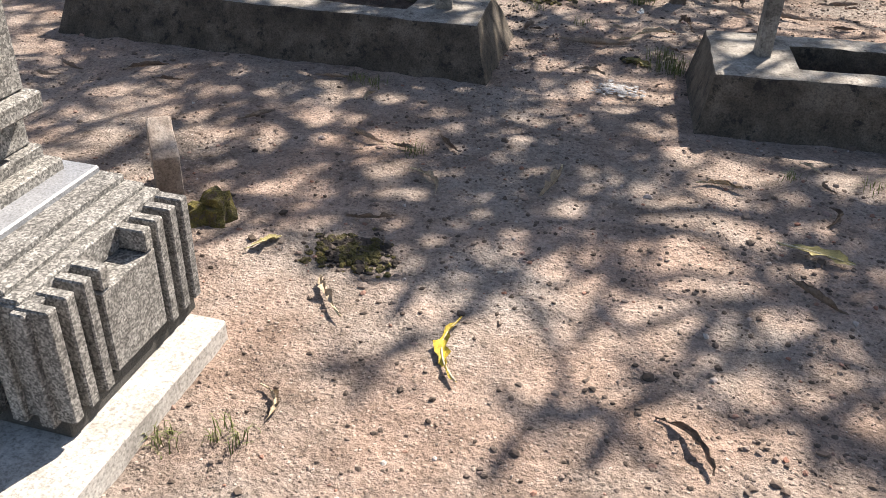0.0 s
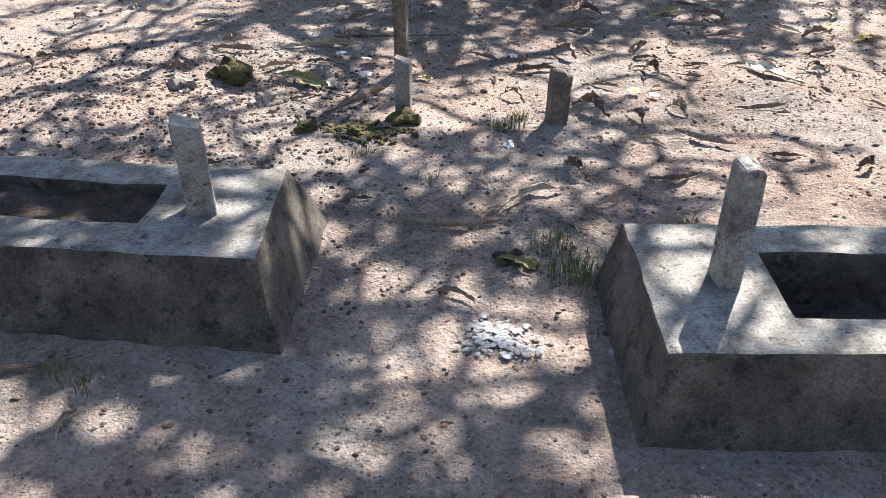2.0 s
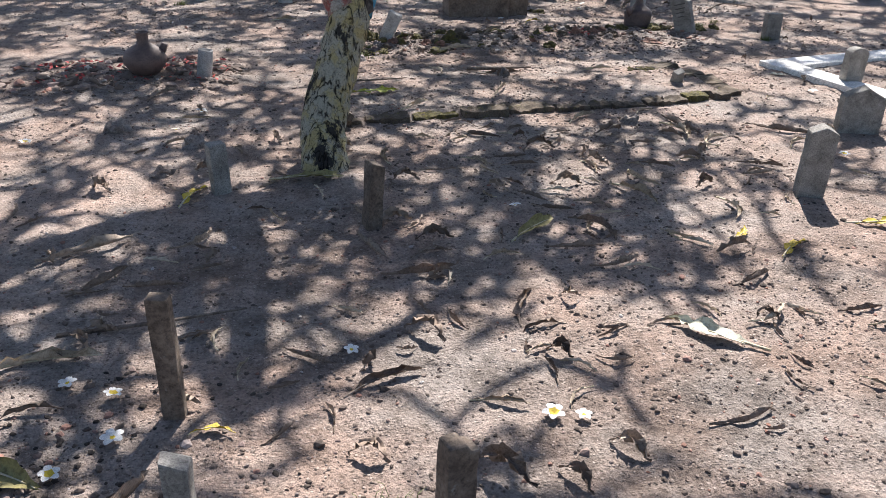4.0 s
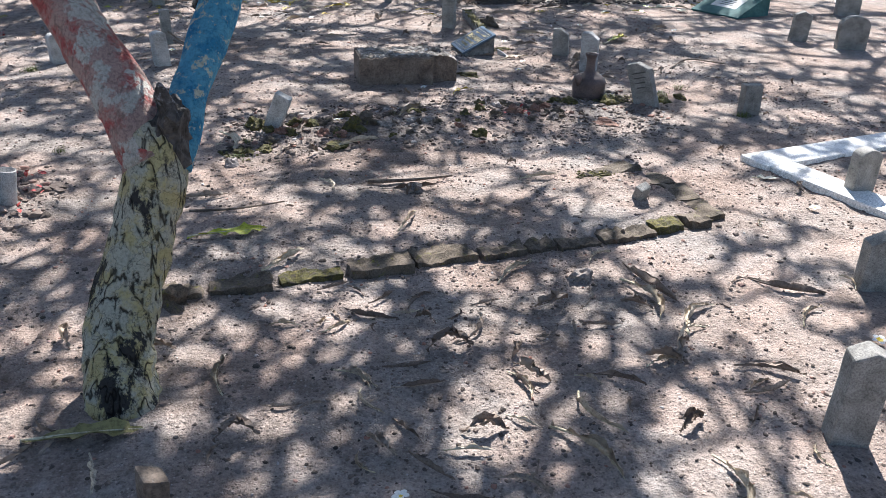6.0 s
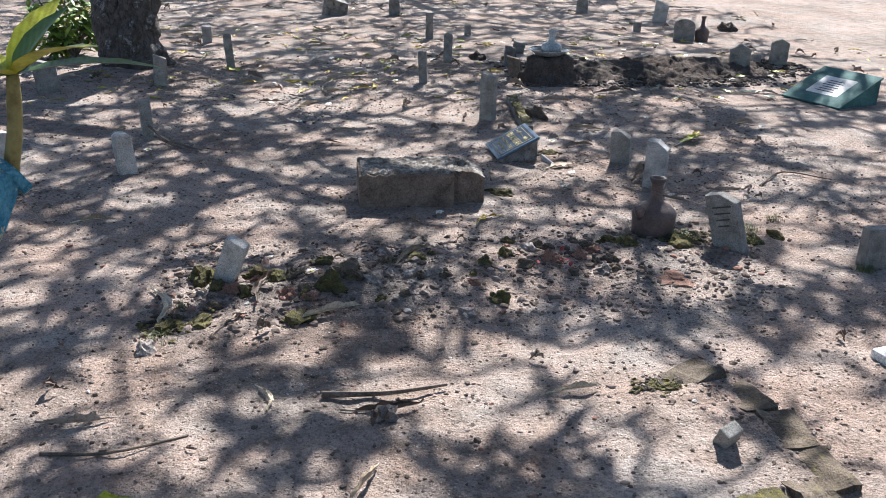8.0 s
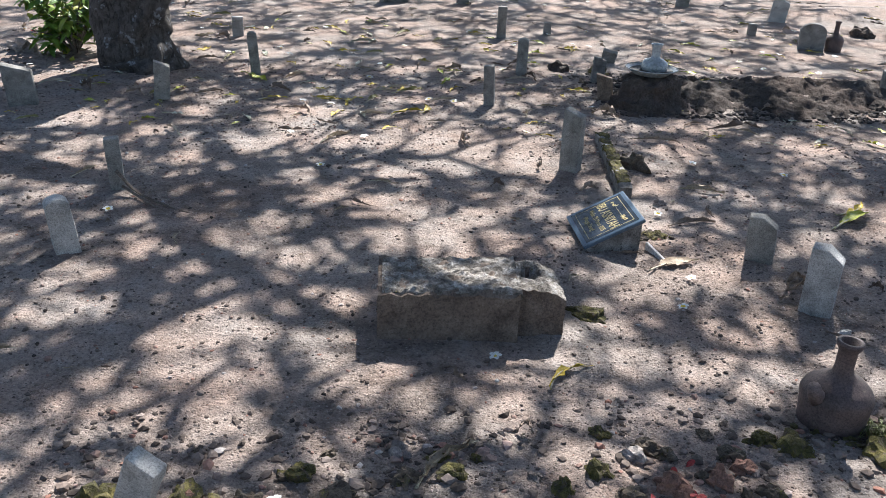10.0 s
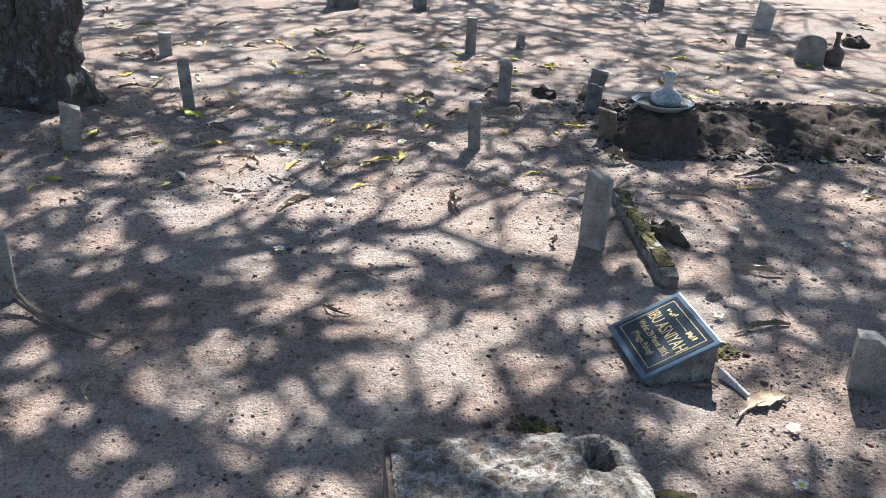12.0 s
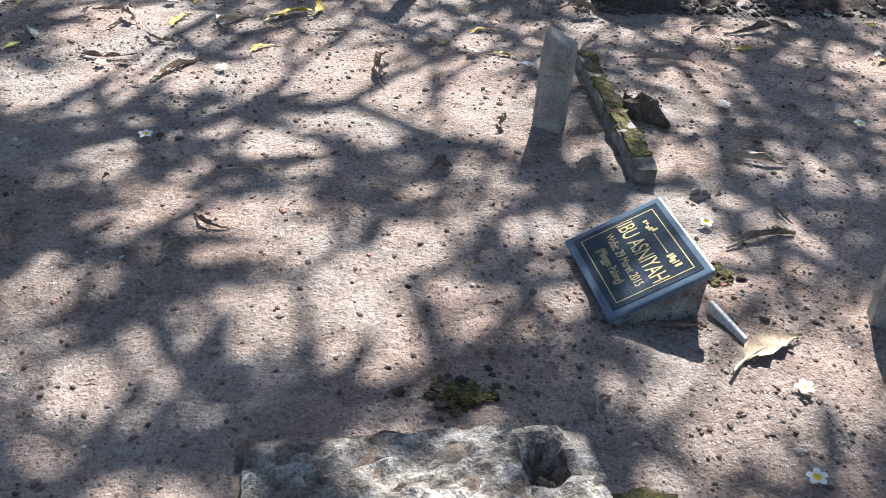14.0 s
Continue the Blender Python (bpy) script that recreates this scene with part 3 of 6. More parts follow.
# ---- tomb of grey terrazzo with fluted sides ----
def tomb():
    thing = base("tomb", "stepped grey terrazzo tomb with fluted sides on a white base slab", "tomb", pose(0.0, 0.03, 0))
    bm = bmesh.new()
    box(bm, -2.4, -0.72, 0.35, 1.78, -0.05, 0.05, 0.006)
    part("base_slab", bm, CEMENT_PALE, thing, "white cement base slab")
    # Near-black colour on the recessed body paints the shade between the ribs.
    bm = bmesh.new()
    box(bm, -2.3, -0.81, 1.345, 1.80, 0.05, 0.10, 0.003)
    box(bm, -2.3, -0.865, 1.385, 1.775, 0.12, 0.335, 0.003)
    part("body", bm, GROOVE, thing, "recessed terrazzo body coloured near black for groove shade")
    ys = [1.352, 1.402, 1.452, 1.692, 1.742, 1.788]
    for i, yy in enumerate(ys):
        bm = bmesh.new()
        box(bm, -0.90, -0.79, yy - 0.0135, yy + 0.0135, 0.095, 0.352, 0.003)
        part("rib", bm, TERRAZZO, thing)
    for i in range(9):
        bm = bmesh.new()
        xx = -0.845 - 0.062 * i
        box(bm, xx - 0.016, xx + 0.016, 1.325, 1.40, 0.085, 0.348, 0.003)
        part("rib", bm, TERRAZZO, thing)
    bm = bmesh.new()
    box(bm, -0.86, -0.792, 1.483, 1.664, 0.11, 0.30, 0.003)
    part("side_panel", bm, TERRAZZO, thing)
    for yy in (1.50, 1.647):
        bm = bmesh.new()
        box(bm, -0.86, -0.79, yy - 0.014, yy + 0.014, 0.303, 0.352, 0.003)
        part("rib", bm, TERRAZZO, thing)
    for x1, z1, front, rear, material in ((-0.852, 0.36, 1.345, 1.80, TERRAZZO), (-0.885, 0.372, 1.35, 1.795, TERRAZZO), (-0.93, 0.388, 1.36, 1.79, TERRAZZO),
                                          (-0.985, 0.402, 1.37, 1.785, SMOOTH), (-1.045, 0.428, 1.38, 1.75, TERRAZZO), (-1.085, 0.455, 1.39, 1.745, TERRAZZO)):
        bm = bmesh.new()
        box(bm, -2.2, x1, front, rear, z1 - 0.06, z1, 0.004)
        part("step", bm, material, thing)
    bm = bmesh.new()
    box(bm, -2.1, -1.105, 1.45, 1.735, 0.455, 0.54, 0.005)
    box(bm, -2.1, -1.055, 1.40, 1.745, 0.54, 0.58, 0.005)
    box(bm, -2.1, -1.085, 1.44, 1.735, 0.58, 1.25, 0.006)
    part("pillar", bm, TERRAZZO, thing)


tomb()


# ---- broken concrete block with a pitted top ----
def broken_block():
    thing = base("concrete_block", "broken concrete block with a pitted, lichen-covered top and streaked sides", "block", pose(1.155, 10.94, 0))
    bm = subdivided_box(0.0, 0.52, 0.0, 0.31, -0.04, 0.19, 0.022)
    for v in bm.verts:
        if v.co.z > 0.17:
            v.co.z += 0.016 * noise.noise(v.co * 26) + 0.012 * noise.noise(v.co * 60)
            if v.co.y < 0.02:
                v.co.z -= 0.012 + 0.016 * noise.noise(v.co * 30)
        v.co += noise.noise_vector(v.co * 18) * 0.003
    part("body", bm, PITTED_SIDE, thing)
    bm = subdivided_box(0.015, 0.53, 0.012, 0.30, 0.17, 0.197, 0.014)
    for v in bm.verts:
        v.co.z += 0.010 * noise.noise(v.co * 22) + 0.010 * noise.noise(v.co * 75) - (0.010 if v.co.y < 0.02 else 0)
        v.co += noise.noise_vector(v.co * 40) * 0.004
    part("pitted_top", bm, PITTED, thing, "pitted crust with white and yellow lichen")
    bm = subdivided_box(0.52, 0.70, 0.045, 0.30, -0.04, 0.185, 0.018)
    for v in bm.verts:
        hole = math.hypot((v.co.x - 0.575) / 0.05, (v.co.y - 0.21) / 0.045)
        if v.co.z > 0.15:
            v.co.z -= 0.075 * math.exp(-hole ** 4) + 0.10 * max(0.0, v.co.x - 0.62) / 0.08 * 0.35
            v.co.z += 0.013 * noise.noise(v.co * 50)
        if v.co.x > 0.66:
            v.co.x -= 0.03 * max(0, noise.noise(v.co * 11))
        v.co += noise.noise_vector(v.co * 30) * 0.008
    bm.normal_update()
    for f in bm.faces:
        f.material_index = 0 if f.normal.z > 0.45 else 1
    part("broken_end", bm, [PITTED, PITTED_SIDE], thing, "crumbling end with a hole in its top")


broken_block()


# ---- black name plaque on a slanted block ----
def plaque_block(m, w, d, lo, hi, face, label, category, cover, edge, body, inset, words):
    thing = base("plaque_stone", label, category, m)
    bm = bmesh.new()
    box(bm, 0.012, w - 0.012, 0.012, d - 0.012, -0.05, hi - 0.012, 0.003)
    for v in bm.verts:
        if v.co.z > 0:
            v.co.z = lo + (hi - lo) * v.co.y / d - 0.006
    part("block", bm, body, thing, "bare cement underblock")
    tilt = math.degrees(math.atan2(hi - lo, d))
    ln = math.hypot(hi - lo, d)
    slab = new("slanted_slab", mesh_of("slanted_slab", box(bmesh.new(), 0, w, 0, ln, 0, 0.018, 0.006, segments=2), edge))
    slab.parent, slab.matrix_basis = thing, pose(0, 0, lo, tilt)
    bm = bmesh.new()
    box(bm, inset, w - inset, inset, ln - inset, 0.018, 0.0195, 0)
    panel = part("name_panel", bm, face, slab, "dark polished name panel")
    words(slab, w, ln)
    return thing


def line_of_text(text, size, x, y, z, parent, material, squeeze=1.0):
    cu = bpy.data.curves.new("lettering", "FONT")
    cu.body, cu.size, cu.align_x, cu.align_y, cu.extrude = text, size, "CENTER", "CENTER", 0.0004
    tmp = bpy.data.objects.new("lettering", cu)
    scene.collection.objects.link(tmp)
    me = bpy.data.meshes.new_from_object(tmp.evaluated_get(bpy.context.evaluated_depsgraph_get()))
    bpy.data.objects.remove(tmp)
    me.materials.clear()
    me.materials.append(material)
    ob = new("lettering", me)
    ob.parent, ob.matrix_basis = parent, pose(x, y, z) @ Matrix.Diagonal((squeeze, 1, 1, 1))
    return ob


def gold_words(slab, w, ln):
    z = 0.0200
    line_of_text("IBU ASNIYAH", 0.070, w / 2, ln * 0.56, z, slab, GOLD, 0.66)
    line_of_text("Wafat: 29 Maret 2015", 0.036, w / 2, ln * 0.385, z, slab, GOLD, 0.74)
    line_of_text("(Minggu Pahing)", 0.034, w / 2, ln * 0.255, z, slab, GOLD, 0.74)
    script = random.Random(3)
    for x0 in (0.20, 0.235, 0.27, 0.30, 0.335, 0.66, 0.69, 0.72, 0.755, 0.785):
        lift = script.uniform(-0.02, 0.02)
        bm = bmesh.new()
        box(bm, w * x0, w * (x0 + script.uniform(0.012, 0.03)), ln * (0.735 + lift), ln * (0.735 + lift + script.uniform(0.02, 0.075)), z, z + 0.0005, 0)
        part("lettering_bar", bm, GOLD, slab)
    for x0, x1, y0, y1 in ((0.04, w - 0.04, 0.040, 0.0425), (0.04, w - 0.04, ln - 0.0425, ln - 0.040), (0.04, 0.0425, 0.0425, ln - 0.0425), (w - 0.0425, w - 0.04, 0.0425, ln - 0.0425)):
        bm = bmesh.new()
        box(bm, x0, x1, y0, y1, z, z + 0.0005, 0)
        part("border_line", bm, GOLD, slab)
    bm = bmesh.new()
    box(bm, w * 0.38, w * 0.64, ln * 0.745, ln * 0.752, z, z + 0.0005, 0)
    part("lettering_bar", bm, GOLD, slab)


def dark_bars(slab, w, ln):
    for k in range(6):
        bm = bmesh.new()
        box(bm, w * (0.34 + 0.02 * (k % 3)), w * (0.64 - 0.03 * (k % 2)), ln * (0.33 + 0.06 * k), ln * (0.35 + 0.06 * k), 0.0200, 0.0204, 0)
        part("lettering_bar", bm, GROOVE, slab)


plaque_block(pose(2.075, 12.09, 0.0, 0, 0, -87.8), 0.365, 0.272, 0.015, 0.155, PLAQUE, "black polished name plaque with gold lettering on a slanted cement block",
             "grave plaque", PLAQUE, PLAQUE_EDGE, CONCRETE, 0.022, gold_words)
TEAL_AT = pose(5.06, 13.62, 0.0, 0, 0, -68)
# The pale panel's white colour also holds the sun glare on the slab.
plaque_block(TEAL_AT, 0.60, 0.52, 0.0, 0.22, WHITE, "low teal tiled grave with a pale lettered slab, whitened for glare, on its slope", "grave", TEAL, TEAL, TEAL, 0.14, dark_bars)


# ---- the row of half-buried kerb stones ----
def rock(bm, c, sx, sy, sz, seed, flat=0.5, sub=1):
    made = bmesh.ops.create_icosphere(bm, subdivisions=sub, radius=1.0)["verts"]
    rot = Euler((seed * 1.3, seed * 2.1, seed * 3.7)).to_matrix()
    for v in made:
        p = v.co.normalized()
        k = 1 + 0.75 * noise.noise(p * 1.6 + Vector((seed, 0, 0)))
        p = rot @ (p * k)
        v.co = Vector((p.x * sx + c[0], p.y * sy + c[1], p.z * sz + c[2]))


def kerb_row():
    thing = base("stone_kerb", "row of half-buried mossy stones edging an old grave", "kerb", pose(0, 0, 0))
    x = 0.02
    rng = random.Random(4)
    k = 0
    while x < 2.40:
        ln = rng.uniform(0.13, 0.28)
        y = kerb_y(x) + rng.uniform(-0.014, 0.014)
        bm = subdivided_box(0, ln - 0.012, 0, rng.uniform(0.10, 0.135), -0.09, rng.uniform(0.014, 0.036), 0.022)
        for v in bm.verts:
            v.co += noise.noise_vector(v.co * 9 + Vector((x * 5, 0, 0))) * 0.012
            v.co += noise.noise_vector(v.co * 38) * 0.012
        st = part("kerb_stone", bm, MOSS if k in (2, 9) else KERB_STONE, thing)
        st.matrix_basis = pose(x, y, ground_z(x, y - 0.06) + 0.004, rng.uniform(-6, 3), rng.uniform(-3, 3), rng.uniform(-3, 3) + 4 + 2.6 * x)
        x += ln + rng.uniform(0.0, 0.02)
        k += 1
    for px, py, turn in ((2.43, 8.45, 95), (2.42, 8.65, 88), (2.38, 8.86, 100), (2.25, 9.02, 30)):
        bm = subdivided_box(-0.10, 0.10, -0.065, 0.065, -0.07, 0.03, 0.025)
        for v in bm.verts:
            v.co += noise.noise_vector(v.co * 14 + Vector((px * 5, py, 0))) * 0.02
        st = part("kerb_stone", bm, KERB_STONE, thing)
        st.matrix_basis = pose(px, py, ground_z(px, py) - (0.004 if py < 8.8 else 0.02), rng.uniform(-5, 5), rng.uniform(-5, 5), turn)


kerb_row()


def moss_kerb():
    thing = base("mossy_kerb", "narrow cement kerb with a thick green moss crown", "kerb", pose(2.455, 12.44, 0, 0, 0, 85))
    bm = subdivided_box(0, 1.0, -0.034, 0.034, -0.05, 0.06, 0.025)
    rough_up(bm, 0.008, 12)
    part("kerb", bm, CONCRETE, thing)
    bm = subdivided_box(0.08, 1.0, -0.034, 0.03, 0.05, 0.068, 0.014)
    rough_up(bm, 0.016, 22, 5)
    rough_up(bm, 0.008, 60, 8)
    part("moss", bm, MOSS, thing, "yellow-green moss")


moss_kerb()


def white_kerb():
    thing = base("white_kerb", "low white-painted cement grave surround in the sun", "kerb", pose(3.03, 9.10, 0, 0, 0, 13))
    bm = bmesh.new()
    box(bm, 0, 1.75, -0.18, 0.03, -0.05, 0.03, 0.012, segments=2)
    part("long_kerb", bm, WHITE, thing)
    bm = bmesh.new()
    box(bm, 0.004, 0.19, -1.1, -0.185, -0.05, 0.03, 0.012, segments=2)
    ob = part("short_kerb", bm, WHITE, thing)
    ob.matrix_basis = pose(0, 0, 0, 0, 0, 3)


white_kerb()


# ---- jugs, bowl and pedestal ----
def jug(x, y, s, label, turn, spout=True, squat=False):
    thing = base("clay_jug", label, "jug", on_ground(x, y, turn))
    tall = [(0.105, -0.02), (0.108, 0.03), (0.114, 0.085), (0.117, 0.105), (0.108, 0.125), (0.082, 0.148), (0.05, 0.162),
            (0.034, 0.18), (0.029, 0.205), (0.030, 0.262), (0.04, 0.28), (0.042, 0.295), (0.03, 0.295), (0.022, 0.24)]
    low = [(0.06, -0.02), (0.10, 0.015), (0.132, 0.06), (0.135, 0.09), (0.115, 0.13), (0.07, 0.158), (0.042, 0.17),
           (0.034, 0.19), (0.034, 0.225), (0.046, 0.24), (0.034, 0.24), (0.024, 0.19)]
    bm = lathe(bmesh.new(), [(r * s, z) for r, z in (low if squat else tall)], 30)
    rough_up(bm, 0.003, 12, x)
    part("body", bm, CLAY, thing, smooth=True)
    if spout:
        bm = bmesh.new()
        tube(bm, [(-0.085 * s, 0, 0.10), (-0.115 * s, 0, 0.135), (-0.13 * s, 0, 0.165)], [0.032, 0.024, 0.019], 10)
        part("spout", bm, CLAY, thing, smooth=True)


jug(2.64, 10.44, 0.98, "dull purple-brown earthenware jug with a slim neck and short spout", 25)
jug(-1.04, 9.02, 0.95, "dark earthenware jug with a slim neck on a petal-strewn grave", 190, True, True)
jug(5.66, 16.74, 0.75, "small reddish earthenware jug beside a round-headed marker", 0, False)


def pedestal():
    thing = base("bowl_pedestal", "dark stumpy pedestal of damp earth and cement", "pedestal", on_ground(3.09, 14.36))
    bm = lathe(bmesh.new(), [(0.30, -0.05), (0.265, 0.02), (0.235, 0.06), (0.215, 0.10), (0.205, 0.14), (0.19, 0.17), (0.165, 0.19), (0.10, 0.195)], 44)
    rough_up(bm, 0.045, 6)
    rough_up(bm, 0.022, 17)
    rough_up(bm, 0.012, 45)
    part("stump", bm, DARK_SOIL, thing)
    z = ground_z(3.09, 14.36) + 0.195
    bowl = base("ceramic_bowl", "chipped white enamel bowl on a dark pedestal", "bowl", pose(3.09, 14.36, z))
    bm = lathe(bmesh.new(), [(0.09, 0.0), (0.13, 0.012), (0.175, 0.05), (0.185, 0.056), (0.18, 0.052), (0.13, 0.022), (0.05, 0.014)], 36)
    part("bowl_shell", bm, GLAZE, bowl, smooth=True)
    bm = lathe(bmesh.new(), [(0.186, 0.0515), (0.193, 0.055), (0.186, 0.0595)], 36, False)
    part("rim", bm, GLAZE, bowl, smooth=True)
    part("water", lathe(bmesh.new(), [(0.156, 0.0385), (0.15, 0.041), (0.02, 0.0412)], 30), INK, bowl, "dark standing water", True)
    vase = base("ceramic_vase", "squat grey-white ceramic vase with a flared lip in a bowl", "vase", pose(3.11, 14.36, z + 0.016))
    bm = lathe(bmesh.new(), [(0.06, 0), (0.095, 0.02), (0.112, 0.06), (0.098, 0.10), (0.065, 0.122), (0.042, 0.13), (0.034, 0.15), (0.034, 0.215), (0.046, 0.245), (0.05, 0.252), (0.038, 0.248), (0.02, 0.2)], 28)
    bmesh.ops.scale(bm, vec=(0.9, 0.9, 0.84), verts=bm.verts[:])
    part("vase_body", bm, GLAZE, vase, smooth=True)


pedestal()
can = base("tin_can", "pale tipped tin can beside a jug", "can", on_ground(-0.70, 9.0, 20, 0, 8))
part("can_body", lathe(bmesh.new(), [(0.042, -0.01), (0.045, 0.0), (0.045, 0.15), (0.043, 0.155), (0.040, 0.155), (0.039, 0.02)], 22), POST_PALE, can, smooth=True)


tile = base("tile_fragment", "broken white marble tile leaning behind a plaque", "tile", pose(2.41, 11.70, 0.0, 0, 0, -70))
bm = bmesh.new()
box(bm, -0.07, 0.07, -0.007, 0.007, -0.03, 0.045, 0.002)
for v in bm.verts:
    if v.co.z > 0.02 and v.co.x > 0:
        v.co.z -= 0.025
part("tile_piece", bm, WHITE, tile)


# ---- trees ----
def blade(bm, origin, turn, length, width, droop, index=0):
    """One leaf of a crown: two strips folded along the rib."""
    n, rows = 4, []
    for i in range(n + 1):
        t = i / n
        w = width * math.sin(math.pi * min(0.97, 0.08 + 0.9 * t)) ** 0.8
        z = -droop * length * t * t
        rows.append([bm.verts.new(origin + turn @ Vector((t * length, s * w / 2, z + (0.12 * w if s else 0)))) for s in (-1, 0, 1)])
    for a, b in zip(rows, rows[1:]):
        for k in range(2):
            bm.faces.new((a[k], a[k + 1], b[k + 1], b[k])).material_index = index


def rosette(bm, at, rng, count, length):
    for k in range(count):
        turn = Euler((rng.uniform(-0.5, 0.5), -rng.uniform(-0.35, 0.75), k * 2.4 + rng.uniform(-0.3, 0.3))).to_matrix()
        ln = length * rng.uniform(0.6, 1.1)
        blade(bm, at, turn, ln, ln * rng.uniform(0.24, 0.32), rng.uniform(0.1, 0.5))


def crown(thing, start, radius, tips, seed, count, length):
    """Forking limbs that reach the tips, with a rosette of leaves at each."""
    rng = random.Random(seed)
    wood, leaves = bmesh.new(), bmesh.new()

    def limb(p, r, group, depth):
        if len(group) == 1:
            q = group[0]
            mid = p.lerp(q, 0.55) + Vector((rng.uniform(-0.08, 0.08), rng.uniform(-0.08, 0.08), -0.06))
            tube(wood, spline([p, mid, q], 3), [max(0.016, r * (1 - 0.08 * i)) for i in range(7)], 6)
            if rng.random() < 0.93:
                rosette(leaves, q, rng, rng.randint(max(2, count - 2), count + 2), length)
            return
        axis = max(range(3), key=lambda a: max(g[a] for g in group) - min(g[a] for g in group))
        group = sorted(group, key=lambda g: g[axis])
        cut = max(1, min(len(group) - 1, int(len(group) * rng.uniform(0.35, 0.65))))
        for sub in (group[:cut], group[cut:]):
            c = sum(sub, Vector()) / len(sub)
            q = p.lerp(c, 0.5 if len(sub) > 1 else 0.3)
            q.z = min(q.z, c.z) + rng.uniform(-0.06, 0.06)
            q.x += rng.uniform(-0.08, 0.08)
            s = max(0.018, r * (0.55 + 0.45 * len(sub) / len(group)) * 0.80)
            mid = p.lerp(q, 0.5) + Vector((rng.uniform(-0.06, 0.06), rng.uniform(-0.06, 0.06), rng.uniform(-0.05, 0.08)))
            tube(wood, [p, mid, q], [r * 0.9, (r + s) / 2, s], 7)
            limb(q, s, sub, depth + 1)
    limb(Vector(start), radius, [Vector(t) for t in tips], 0)
    part("limbs", wood, BARK_GREY, thing, "forking grey limbs", smooth=True)
    part("crown", leaves, LEAF_GREEN, thing, "clusters of long green leaves", smooth=True)


def spread(seed, x0, x1, y0, y1, z0, z1, n, gaps=()):
    """Evenly scattered tips of a crown whose shade falls within a stretch of the ground; gaps in the crown as x, y, radius of their light on the ground and how open they are."""
    rng, out, slope = np.random.default_rng(seed), [], SUN_AWAY / SUN_AWAY.z
    spots = np.empty((0, 2))
    ragged = np.random.default_rng(seed + 100)
    while len(out) < n:
        tries = rng.uniform((x0, y0), (x1, y1), (2, 2))
        if len(spots):
            near = ((tries[:, None] - spots[None]) ** 2).sum(2).min(1)
            x, y = tries[int(near.argmax())]
        else:
            x, y = tries[0]
        spots = np.vstack((spots, (x, y)))
        if x - x0 < 0.4 or x1 - x < 0.4:
            x += math.copysign(abs(ragged.normal(0, 0.45)), x - (x0 + x1) / 2)
        z = rng.uniform(z0, z1)
        if any(math.hypot(x - gx, y - gy) < r and rng.random() < much for gx, gy, r, much in gaps):
            n -= 1
            continue
        out.append(Vector((x, y, 0.0)) + slope * z)
    return out


